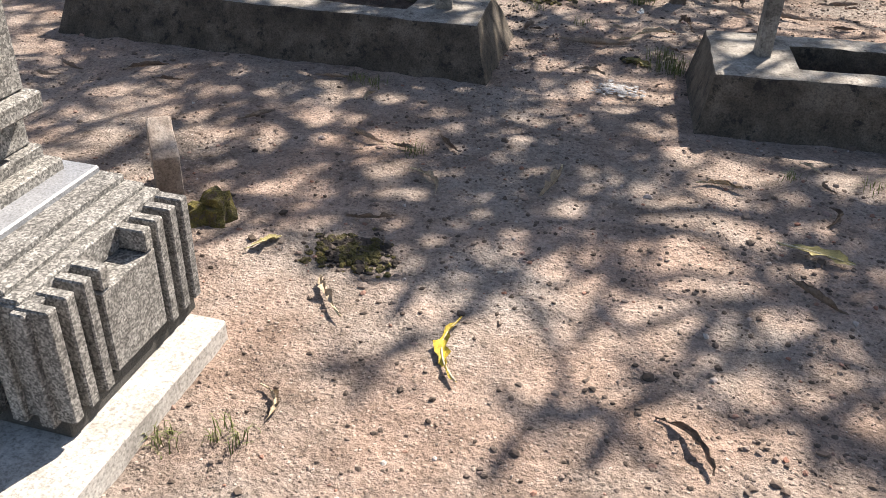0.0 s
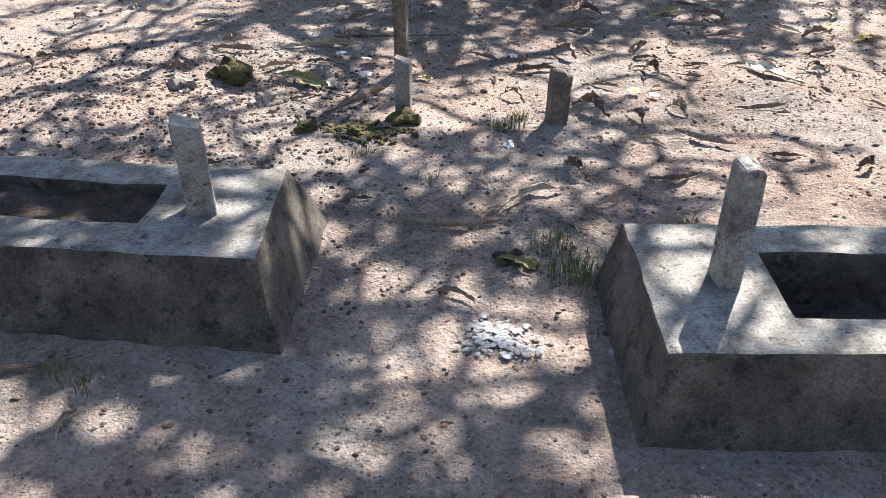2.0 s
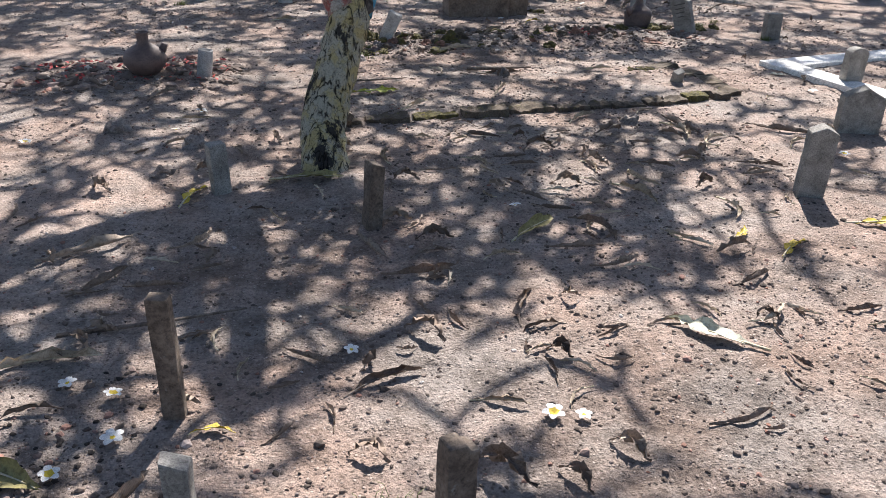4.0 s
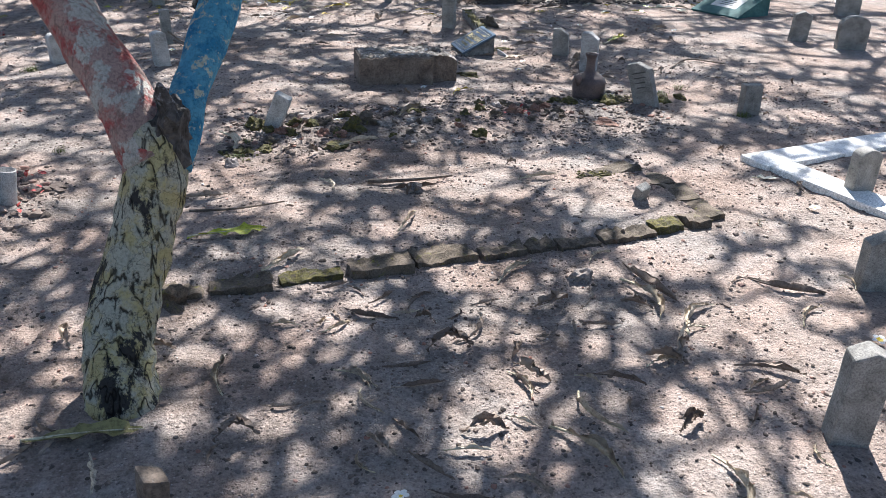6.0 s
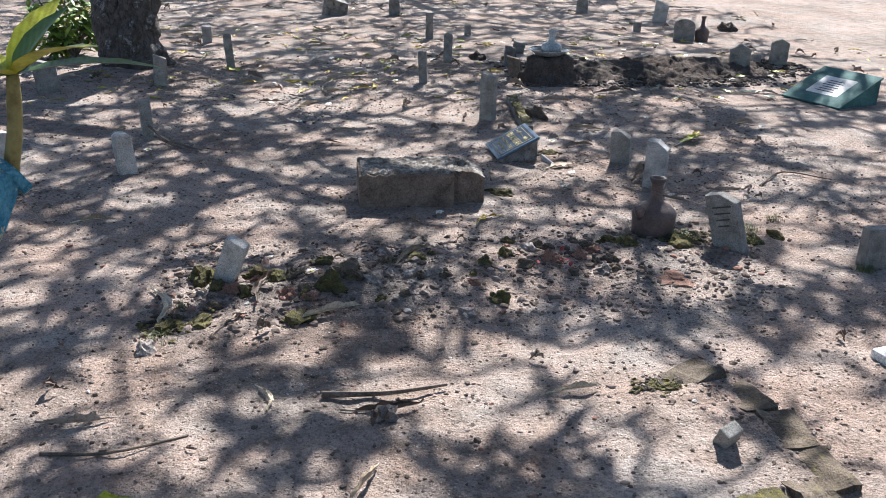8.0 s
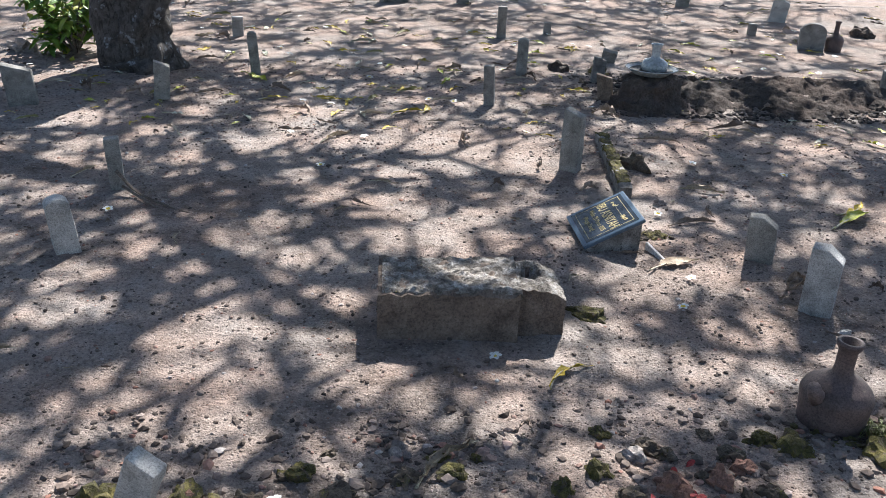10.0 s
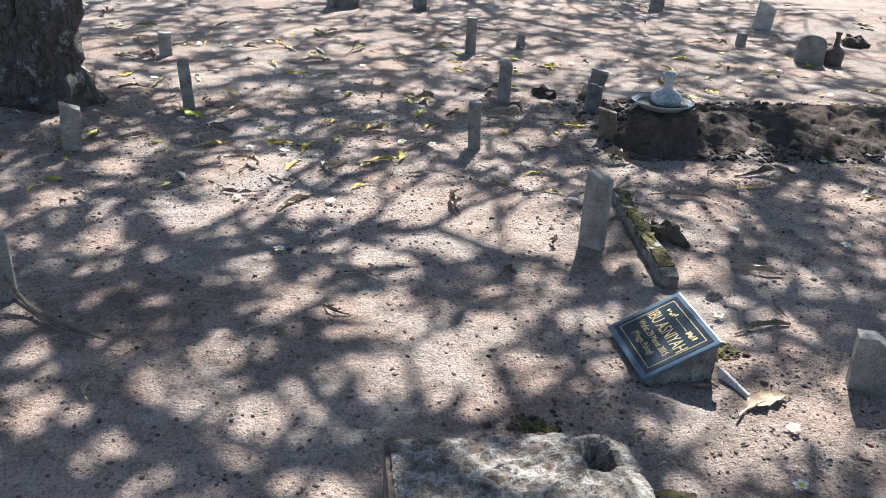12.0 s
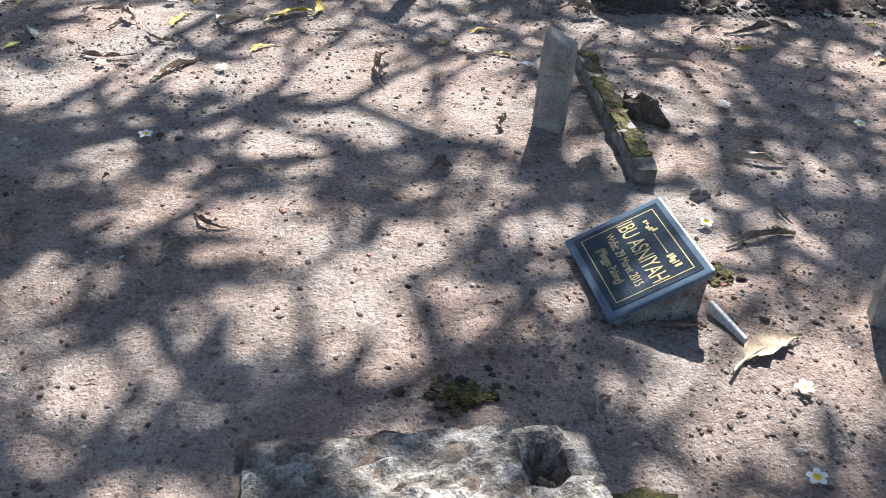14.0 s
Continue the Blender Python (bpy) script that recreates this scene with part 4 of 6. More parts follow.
def painted_tree():
    thing = base("frangipani_tree", "forked frangipani tree with flaking yellow, red and blue painted bark", "tree", pose(0, 0, 0))
    pts = spline([(-0.03, 7.36, -0.12), (-0.045, 7.42, 0.05), (-0.035, 7.52, 0.2), (0.05, 7.63, 0.45), (0.11, 7.68, 0.66), (0.075, 7.735, 0.74), (0.03, 7.79, 0.82)], 7)
    part("trunk", tube(bmesh.new(), pts, [0.113 - 0.034 * i / (len(pts) - 1) + 0.03 * max(0, 1 - i / 6) - 0.065 * max(0, (i - len(pts) + 11) / 10) for i in range(len(pts))], 26, 0.16), BARK_YELLOW, thing, "yellow-washed cracked trunk", True)
    pts = spline([(0.10, 7.68, 0.64), (0.03, 7.78, 0.80), (-0.09, 7.93, 0.98), (-0.23, 8.08, 1.20), (-0.42, 8.2, 1.55), (-0.55, 8.2, 1.95)], 7)
    part("red_limb", tube(bmesh.new(), pts, [0.098 - 0.035 * i / (len(pts) - 1) for i in range(len(pts))], 24, 0.12), BARK_RED, thing, "thick limb with flaking red paint", True)
    pts = spline([(0.15, 7.69, 0.62), (0.205, 7.80, 0.80), (0.27, 7.93, 0.94), (0.34, 8.07, 1.09), (0.36, 8.10, 1.12)], 7)
    part("blue_limb", tube(bmesh.new(), pts, [0.057 + 0.010 * i / (len(pts) - 1) + 0.004 * math.sin(i * 0.5) for i in range(len(pts))], 24, 0.10), BARK_BLUE, thing, "cut-off limb with flaking blue paint", True)
    bm = bmesh.new()
    rock(bm, (0.165, 7.655, 0.755), 0.05, 0.05, 0.11, 2.4, sub=3)
    rough_up(bm, 0.02, 30)
    part("knot", bm, BARK_DARK, thing, "black knot in the fork")
    bm = bmesh.new()
    rock(bm, (0.295, 8.045, 1.10), 0.062, 0.055, 0.075, 5.1, sub=3)
    rough_up(bm, 0.016, 28)
    part("cut_stub", bm, BARK_GREY, thing, "pale cut stub")
    pts = spline([(0.385, 8.08, 1.09), (0.418, 8.06, 1.20), (0.43, 8.06, 1.30)], 4)
    shoot = part("shoot", tube(bmesh.new(), pts, [0.016, 0.015, 0.014, 0.014, 0.013, 0.013, 0.013, 0.012, 0.010], 10), LEAF_OLIVE, thing, "green young shoot", True)
    for k, (a, up, ln) in enumerate(((15, 0.25, 0.24), (75, 0.8, 0.2), (140, 0.35, 0.22), (200, 0.1, 0.24), (255, 0.35, 0.2), (320, 0.55, 0.24), (40, 1.0, 0.15))):
        bm = bmesh.new()
        blade(bm, Vector((0.43, 8.06, 1.295)), Euler((0, -up, radians(a))).to_matrix(), ln, 0.062, 0.25)
        part("leaf", bm, LEAF_LIME if k % 3 else LEAF_GREEN, thing, "fresh lime-green leaf", True)
    # Invented limb above the view, added to cast a broad shadow strip.
    pts = spline([(-0.27, 8.12, 1.28), (0.08, 8.5, 1.7), (0.42, 8.74, 2.0), (0.7, 8.6, 2.6), (0.85, 8.52, 3.0)], 5)
    part("upper_limb", tube(bmesh.new(), pts, [0.075 - 0.02 * i / (len(pts) - 1) for i in range(len(pts))], 14, 0.08), BARK_GREY, thing, smooth=True)
    crown(thing, (-0.55, 8.2, 1.93), 0.06, spread(11, -2.6, 0.3, 4.3, 6.6, 3.0, 4.0, 80), 5, 4, 0.19)
    crown(thing, (0.84, 8.52, 2.98), 0.055, spread(12, -1.9, 2.4, 6.0, 8.8, 3.4, 4.6, 270, ((1.7, 6.5, 0.4, 0.7), (1.2, 7.3, 0.25, 0.8), (-0.9, 7.4, 0.35, 0.7))) + spread(14, -0.4, 1.0, 6.2, 7.7, 3.4, 4.4, 55), 6, 6, 0.20)


painted_tree()


def big_tree():
    thing = base("frangipani_tree", "old frangipani tree with a thick dark grey forked trunk", "tree", pose(-0.72, 15.0, 0))
    pts = spline([(0.02, -0.05, -0.15), (0.03, 0, 0.1), (0.0, 0.0, 0.4), (0.10, 0.05, 0.9), (0.16, 0.1, 1.5), (0.1, 0.2, 2.2)], 6)
    part("trunk", tube(bmesh.new(), pts, [0.31 - 0.08 * min(1, i / 6) - 0.09 * i / (len(pts) - 1) for i in range(len(pts))], 36, 0.42), BARK_DARK, thing, "dark furrowed trunk with pale lichen", True)
    pts = spline([(-0.12, 0.0, -0.1), (-0.18, 0.02, 0.3), (-0.26, 0.1, 0.9), (-0.5, 0.15, 1.8)], 6)
    part("side_trunk", tube(bmesh.new(), pts, [0.22 - 0.10 * i / (len(pts) - 1) for i in range(len(pts))], 24, 0.25), BARK_DARK, thing, smooth=True)
    tips = [p - Vector((-0.72, 15.0, 0)) for p in spread(23, -4.0, 4.2, 8.7, 11.4, 4.4, 5.8, 270, ((1.7, 8.9, 0.5, 0.7), (1.4, 9.6, 0.3, 0.6))) + spread(24, -4.5, 3.8, 11.3, 15.2, 4.4, 5.9, 480, ((-1.4, 15.3, 0.8, 0.95), (1.35, 12.05, 0.28, 0.7), (1.7, 13.6, 0.6, 0.6), (2.0, 13.2, 0.3, 0.9)))]
    crown(thing, (0.1, 0.2, 2.15), 0.12, tips, 8, 8, 0.25)


big_tree()


def shade_tree(x, y, lean, tips, seed, count=4, length=0.18):
    thing = base("frangipani_tree", "grey-barked frangipani tree with a wide leafy crown casting dappled shade", "tree", on_ground(x, y))
    pts = spline([(0, 0, -0.2), (0.02, 0, 0.3), (lean[0] * 0.4, lean[1] * 0.4, 1.0), (lean[0], lean[1], 1.9)], 6)
    part("trunk", tube(bmesh.new(), pts, [0.17 - 0.06 * i / (len(pts) - 1) for i in range(len(pts))], 18, 0.2), BARK_GREY, thing, smooth=True)
    o = Vector((x, y, ground_z(x, y)))
    crown(thing, (lean[0], lean[1], 1.86), 0.11, [p - o for p in tips], seed, count, length)


shade_tree(4.9, 6.4, (-0.4, 0.3), spread(31, -0.5, 3.0, 1.7, 5.2, 3.6, 5.0, 210, ((-0.02, 3.75, 0.22, 0.9), (0.75, 3.9, 0.65, 0.96), (1.6, 4.8, 0.8, 0.8), (0.75, 2.7, 0.45, 0.6), (1.6, 2.9, 0.7, 0.8), (0.5, 3.0, 0.2, 0.8))), 12)
shade_tree(-4.6, 7.0, (0.4, 0.1), spread(37, -3.0, 0.6, 2.1, 4.5, 3.6, 4.8, 300, ((-0.9, 3.95, 0.3, 0.8), (-0.02, 3.75, 0.22, 0.9), (-0.2, 1.9, 0.35, 0.9))) + spread(38, -2.6, -0.6, 2.3, 4.2, 3.6, 4.8, 90), 13)
shade_tree(2.6, 25.5, (0.0, -0.5), spread(41, -4.6, 6.4, 14.6, 21.5, 5.0, 7.2, 860, ((-1.4, 15.3, 0.8, 0.95),)), 14, 8, 0.22)
shade_tree(10.0, 14.5, (-0.5, 0.4), spread(43, 3.4, 6.6, 8.8, 14.6, 4.4, 6.2, 210), 15, 8, 0.22)


# ---- rubble, stones and pebbles ----
def pebbles(name, label, material, count, region, smin, smax, seed, density=None, power=3):
    """Uncountable small stones in one mesh."""
    rng = random.Random(seed)
    shapes = []
    for k in range(10):
        b = bmesh.new()
        rock(b, (0, 0, 0), 1, 0.8, 0.55, k * 1.37 + seed, sub=1)
        b.verts.ensure_lookup_table()
        shapes.append((np.array([v.co[:] for v in b.verts]), [tuple(v.index for v in f.verts) for f in b.faces]))
        b.free()
    co, faces, n = [], [], 0
    while count:
        x, y = rng.uniform(region[0], region[1]), rng.uniform(region[2], region[3])
        if density and noise.noise(Vector((x * density, y * density, seed))) < rng.uniform(-0.5, 0.35):
            continue
        count -= 1
        s = smin + (smax - smin) * rng.random() ** power
        pts, fs = shapes[rng.randrange(10)]
        a = rng.uniform(0, 6.28)
        c, d = math.cos(a), math.sin(a)
        q = pts * s
        q = np.stack((q[:, 0] * c - q[:, 1] * d + x, q[:, 0] * d + q[:, 1] * c + y, q[:, 2] + ground_z(x, y) + s * 0.12), 1)
        co.append(q)
        faces += [tuple(i + n for i in f) for f in fs]
        n += len(q)
    me = bpy.data.meshes.new(name)
    me.from_pydata(np.concatenate(co).tolist(), [], faces)
    me.materials.append(material)
    return tagged(new(name, me), label, "pebbles", kind="stuff")


def island_material(name, stops):
    m, nt, b, vec, rnd = begin(name, 0.9, 0.0, 0.25)
    geo = nt.nodes.new("ShaderNodeNewGeometry")
    col = ramp(nt, geo.outputs["Random Per Island"], stops)
    fine = tex(nt, "noise", 120.0, vec, 3, 0.6)
    col = mix(nt, 0.6, col, ramp(nt, fine, [(0.3, (0.6, 0.6, 0.6)), (0.6, (1.15, 1.15, 1.15))]), "MULTIPLY")
    finish(nt, b, col, fine, 0.4, 0.003)
    return m


PEBBLE = island_material("mixed_pebbles", [(0.0, (0.085, 0.066, 0.054)), (0.5, (0.19, 0.145, 0.12)), (0.78, (0.28, 0.225, 0.195)), (0.93, (0.30, 0.15, 0.11)), (1.0, (0.5, 0.47, 0.44))])
CRUMB = island_material("soil_crumbs", [(0.0, (0.075, 0.058, 0.048)), (0.7, (0.19, 0.148, 0.124)), (1.0, (0.30, 0.24, 0.21))])
CLOD = island_material("dark_clods", [(0.0, (0.03, 0.025, 0.022)), (0.7, (0.075, 0.06, 0.052)), (1.0, (0.15, 0.12, 0.10))])
pebbles("pebbles", "scattered small grey and brown pebbles on sandy soil", PEBBLE, 6500, (-2.8, 5.0, 1.2, 16.5), 0.003, 0.018, 3, 0.8)
pebbles("soil_crumbs", "crumbs of dry brown earth lying on the soil", CRUMB, 30000, (-2.6, 4.2, 1.2, 15.5), 0.003, 0.010, 4, 0.6)
pebbles("pebbles", "fine grey and brown grit on sandy soil", PEBBLE, 17000, (-1.6, 4.4, 8.2, 15.5), 0.003, 0.011, 18, 1.3, 2.5)
pebbles("pebbles", "fine grey and brown grit on sandy soil", PEBBLE, 15000, (-1.6, 2.2, 1.2, 8.2), 0.002, 0.010, 19, 1.3, 2.5)
pebbles("soil_crumbs", "small dark clods scattered over the open soil", CLOD, 1800, (-2.0, 4.6, 4.4, 15.5), 0.003, 0.012, 22, 0.9, 2.2)
pebbles("rubble", "dense stony rubble on an old grave", PEBBLE, 1500, (-2.6, -0.6, 4.4, 5.6), 0.003, 0.016, 5, 1.5, 3)
pebbles("soil_crumbs", "loose dark clods beside a grave kerb", CLOD, 1700, (-2.6, -0.5, 4.4, 5.8), 0.003, 0.013, 15, 1.5, 3)
pebbles("rubble", "dense stony rubble on a sunken grave", PEBBLE, 520, (0.25, 1.75, 9.55, 10.35), 0.004, 0.026, 6, 1.5, 3.2)
pebbles("soil_crumbs", "loose brown clods on a sunken grave", CRUMB, 1600, (0.2, 3.0, 9.5, 10.5), 0.004, 0.02, 16, 1.5, 3)
pebbles("rubble", "broken pebbles and brick bits round an earthenware jug", PEBBLE, 520, (1.7, 3.1, 9.85, 10.6), 0.004, 0.024, 7, 1.5, 3)
pebbles("rubble", "dark clods along a damp mound", CLOD, 4200, (2.7, 6.0, 14.05, 15.35), 0.006, 0.034, 9, 1.2, 2.6)
pebbles("rubble", "dark stones and clods on a petal-strewn grave", PEBBLE, 450, (-1.9, -0.5, 8.7, 9.5), 0.008, 0.045, 10)


def stone(x, y, size, material, label, seed, flat=0.6, name="stone"):
    bm = bmesh.new()
    rock(bm, (0, 0, 0), size, size * 0.75, size * flat, seed, sub=3)
    rough_up(bm, size * 0.14 * min(1, flat * 1.4), 2.2 / size, seed)
    rough_up(bm, size * 0.15 * min(1, flat * 2), 6.0 / size, seed + 3)
    rough_up(bm, size * 0.08, 13.0 / size, seed + 5)
    ob = new(name, mesh_of(name, bm, material))
    ob.matrix_world = on_ground(x, y, seed * 40, 0, 0, size * 0.05)
    return tagged(ob, label, "stone")


heap_rng = random.Random(21)
for k in range(64):
    hx, hy = (heap_rng.uniform(0.4, 1.7), heap_rng.gauss(9.95, 0.17)) if k < 42 else (heap_rng.uniform(1.8, 2.5), heap_rng.gauss(10.15, 0.12))
    kind = heap_rng.choice((STONE, KERB_STONE, KERB_STONE, MOSS, BRICK))
    stone(hx, hy, heap_rng.uniform(0.018, 0.048), kind, {STONE: "small brown stone in a rubble heap", KERB_STONE: "small mossy brown stone in a rubble heap",
          MOSS: "small moss-grown clod in a rubble heap", BRICK: "small chip of red brick in rubble"}[kind], 30 + k * 0.71, 0.7)


def dark_mound():
    """Damp dark soil heaped along a grave, thinning to nothing at its edges."""
    bm = bmesh.new()
    bmesh.ops.create_grid(bm, x_segments=210, y_segments=90, size=1.0)
    for v in bm.verts:
        x, y = 4.25 + v.co.x * 1.5, 14.68 + v.co.y * 0.62 + v.co.x * 0.12
        edge = max(0.0, 1 - (abs(v.co.x) ** 3 + abs(v.co.y) ** 2.2)) + 0.5 * noise.noise(Vector((x * 3, y * 3, 4))) + 0.3 * noise.noise(Vector((x * 8, y * 8, 4))) - 0.1
        v.co = Vector((x, y, ground_z(x, y) + 0.055 * min(1.0, edge) - 0.012 + 0.035 * noise.noise(Vector((x * 9, y * 9, 1))) + 0.018 * noise.noise(Vector((x * 22, y * 22, 1))) + 0.010 * noise.noise(Vector((x * 47, y * 47, 1)))))
    tagged(new("soil_mound", mesh_of("soil_mound", bm, DARK_SOIL, True)), "low mound of dark damp soil and clods", "mound", kind="stuff")


dark_mound()
def moss_patch(x, y, rx, ry, n, seed, label="low patch of dark moss and crumbs on the soil"):
    rng = random.Random(seed)
    bm = bmesh.new()
    for i in range(n):
        px, py = rng.gauss(0, rx * 0.45), rng.gauss(0, ry * 0.45)
        s = rng.uniform(0.005, 0.017)
        rock(bm, (px, py, s * 0.1 + 0.006 * math.exp(-(px / rx) ** 2 - (py / ry) ** 2)), s, s * 0.9, s * 0.5, seed + i, sub=2)
    rough_up(bm, 0.006, 70, seed)
    for f in bm.faces:
        f.material_index = 1 if noise.noise(f.calc_center_median() * 25) > 0.15 else 0
    ob = new("moss_patch", mesh_of("moss_patch", bm, [MOSS, CLOD]))
    ob.matrix_world = on_ground(x, y)
    tagged(ob, label, "moss", kind="stuff")


moss_patch(-0.58, 2.25, 0.13, 0.09, 200, 3)
moss_patch(1.64, 11.52, 0.08, 0.05, 110, 5)
moss_patch(2.45, 11.93, 0.08, 0.05, 110, 7)
moss_patch(0.33, 9.62, 0.10, 0.12, 140, 9)
moss_patch(-0.58, 4.88, 0.14, 0.09, 190, 11)
moss_patch(2.75, 10.33, 0.2, 0.1, 200, 13)
moss_patch(0.0, 4.1, 0.1, 0.05, 15, 15)
moss_patch(2.1, 8.95, 0.1, 0.06, 70, 17)
stone(1.735, 11.13, 0.03, KERB_STONE, "ochre stone lying in the hollow of a broken block", 50.3, 0.8).location.z = 0.115
MC = "clod of earth and stone overgrown with green moss"
stone(-1.04, 2.30, 0.07, MOSS, MC, 1.1, 1.1, "moss_clod")
stone(-1.2, 5.36, 0.10, MOSS, MC, 3.1, 0.7, "moss_clod")
stone(-1.36, 5.22, 0.07, STONE, "brown stone half sunk in rubble", 3.6)
stone(-0.60, 4.88, 0.05, MOSS, MC, 4.1, 0.7, "moss_clod")
stone(-0.44, 5.0, 0.06, MOSS, MC, 4.7, 0.8, "moss_clod")
stone(-0.76, 4.88, 0.045, MOSS, MC, 5.3, 0.7, "moss_clod")
stone(-1.0, 5.1, 0.055, STONE, "brown stone half sunk in rubble", 5.8)
stone(0.43, 10.03, 0.07, MOSS, MC, 6.2, 0.8, "moss_clod")
stone(0.66, 10.05, 0.055, MOSS, MC, 6.9, 0.7, "moss_clod")
stone(0.75, 10.0, 0.045, MOSS, MC, 7.4, 0.7, "moss_clod")
stone(1.06, 10.0, 0.07, KERB_STONE, "brown mossy stone in a rubble heap", 7.7, 0.8)
stone(0.98, 9.87, 0.065, MOSS, MC, 8.3, 0.9, "moss_clod")
stone(0.95, 10.14, 0.05, MOSS, MC, 8.8, 0.7, "moss_clod")
stone(1.38, 10.13, 0.045, MOSS, MC, 9.4, 0.6, "moss_clod")
stone(0.85, 9.62, 0.07, MOSS, MC, 9.8, 0.5, "moss_clod")
stone(0.45, 9.62, 0.055, MOSS, MC, 10.3, 0.5, "moss_clod")
stone(0.33, 9.60, 0.05, MOSS, MC, 10.9, 0.6, "moss_clod")
stone(0.28, 9.42, 0.045, STONE, "brown stone on sandy soil", 11.2, 0.8)
stone(1.53, 9.62, 0.04, STONE, "smooth grey pebble on sandy soil", 11.9, 0.5)
stone(1.24, 10.25, 0.04, STONE, "dark brown stone on sandy soil", 12.3, 0.7)
stone(2.01, 10.08, 0.055, BRICK, "broken piece of red brick in rubble", 12.7, 0.8, "brick_fragment")
stone(1.93, 10.22, 0.04, STONE, "dark brown stone in rubble", 13.1, 0.8)
stone(0.80, 9.83, 0.04, BRICK, "broken piece of red brick in rubble", 13.6, 0.8, "brick_fragment")
stone(2.55, 9.87, 0.10, BRICK, "flat reddish slab of broken brick on the soil", 14.2, 0.16, "brick_fragment")
stone(2.45, 10.28, 0.07, MOSS, MC, 14.7, 0.6, "moss_clod")
stone(2.72, 10.26, 0.08, MOSS, MC, 15.1, 0.5, "moss_clod")
stone(3.12, 10.3, 0.06, MOSS, MC, 15.6, 0.6, "moss_clod")
stone(3.28, 10.35, 0.05, MOSS, MC, 16.1, 0.6, "moss_clod")
stone(2.62, 12.95, 0.085, KERB_STONE, "dark rotten stump beside a mossy kerb", 16.4, 0.9, "tree_stump")
stone(2.62, 12.36, 0.032, STONE, "small dark stone beside a plaque", 16.9, 0.9)
stone(1.98, 11.16, 0.075, MOSS, "ochre mossy lump beside a broken block", 17.2, 0.35, "moss_clod")
stone(2.98, 11.02, 0.03, POST_PALE, "pale angular stone below a marker", 18.6, 0.8)
stone(1.92, 11.68, 0.022, STONE, "smooth pale pebble on sandy soil", 19.1, 0.6)
stone(1.14, 11.36, 0.02, STONE, "smooth pale pebble on sandy soil", 19.7, 0.6)
stone(-0.03, 4.87, 0.024, WHITE, "white pebble on sandy soil", 20.1, 0.7)
stone(-0.66, 15.5, 0.11, STONE, "dark rock beside a tree trunk", 20.7, 1.2)
stone(-1.9, 15.6, 0.12, STONE, "dark rock under a flowering shrub", 21.2, 0.9)
stone(0.06, 7.98, 0.075, KERB_STONE, "grey stone at the end of a kerb row", 21.8, 0.8)
stone(1.12, 8.85, 0.045, STONE, "brown stone on sandy soil", 22.3, 0.9)
stone(1.62, 7.9, 0.05, STONE, "dark brown stone on sandy soil", 22.9, 0.7)
stone(-0.75, 7.35, 0.05, STONE, "round grey stone near a tree", 23.1, 0.8)
stone(-0.65, 7.75, 0.06, STONE, "round grey stone near a tree", 23.5, 0.8)
stone(-1.05, 8.0, 0.07, STONE, "round grey stone near a tree", 23.9, 0.8)
stone(4.9, 14.4, 0.10, DARK_SOIL, "dark clod on a damp mound", 24.2, 0.5)
stone(6.4, 17.6, 0.13, DARK_SOIL, "dark clod on a distant mound", 24.8, 0.9)
stone(2.95, 15.35, 0.11, MOSS, MC, 25.3, 0.5, "moss_clod")
stone(2.62, 15.45, 0.09, DARK_SOIL, "dark clod beside a marker", 25.9, 0.8)
lime_rng = random.Random(6)
bm = bmesh.new()
for i in range(230):
    x, y = lime_rng.gauss(0, 0.048), lime_rng.gauss(0, 0.040)
    r, n = 0.0025 + 0.010 * lime_rng.random() ** 2, 7
    ring = [bm.verts.new((x + r * lime_rng.uniform(0.5, 1.4) * math.cos(k * 6.283 / n), y + r * lime_rng.uniform(0.5, 1.3) * math.sin(k * 6.283 / n), 0.004)) for k in range(n)]
    peak = bm.verts.new((x, y, 0.0055))
    for k in range(n):
        bm.faces.new((ring[k], ring[(k + 1) % n], peak))
lime = new("powder_patch", mesh_of("powder_patch", bm, LIME))
lime.matrix_world = on_ground(-0.02, 3.74, 0, 0, 0, -0.004)
tagged(lime, "patch of spilled white powder on the path", "powder", kind="stuff")


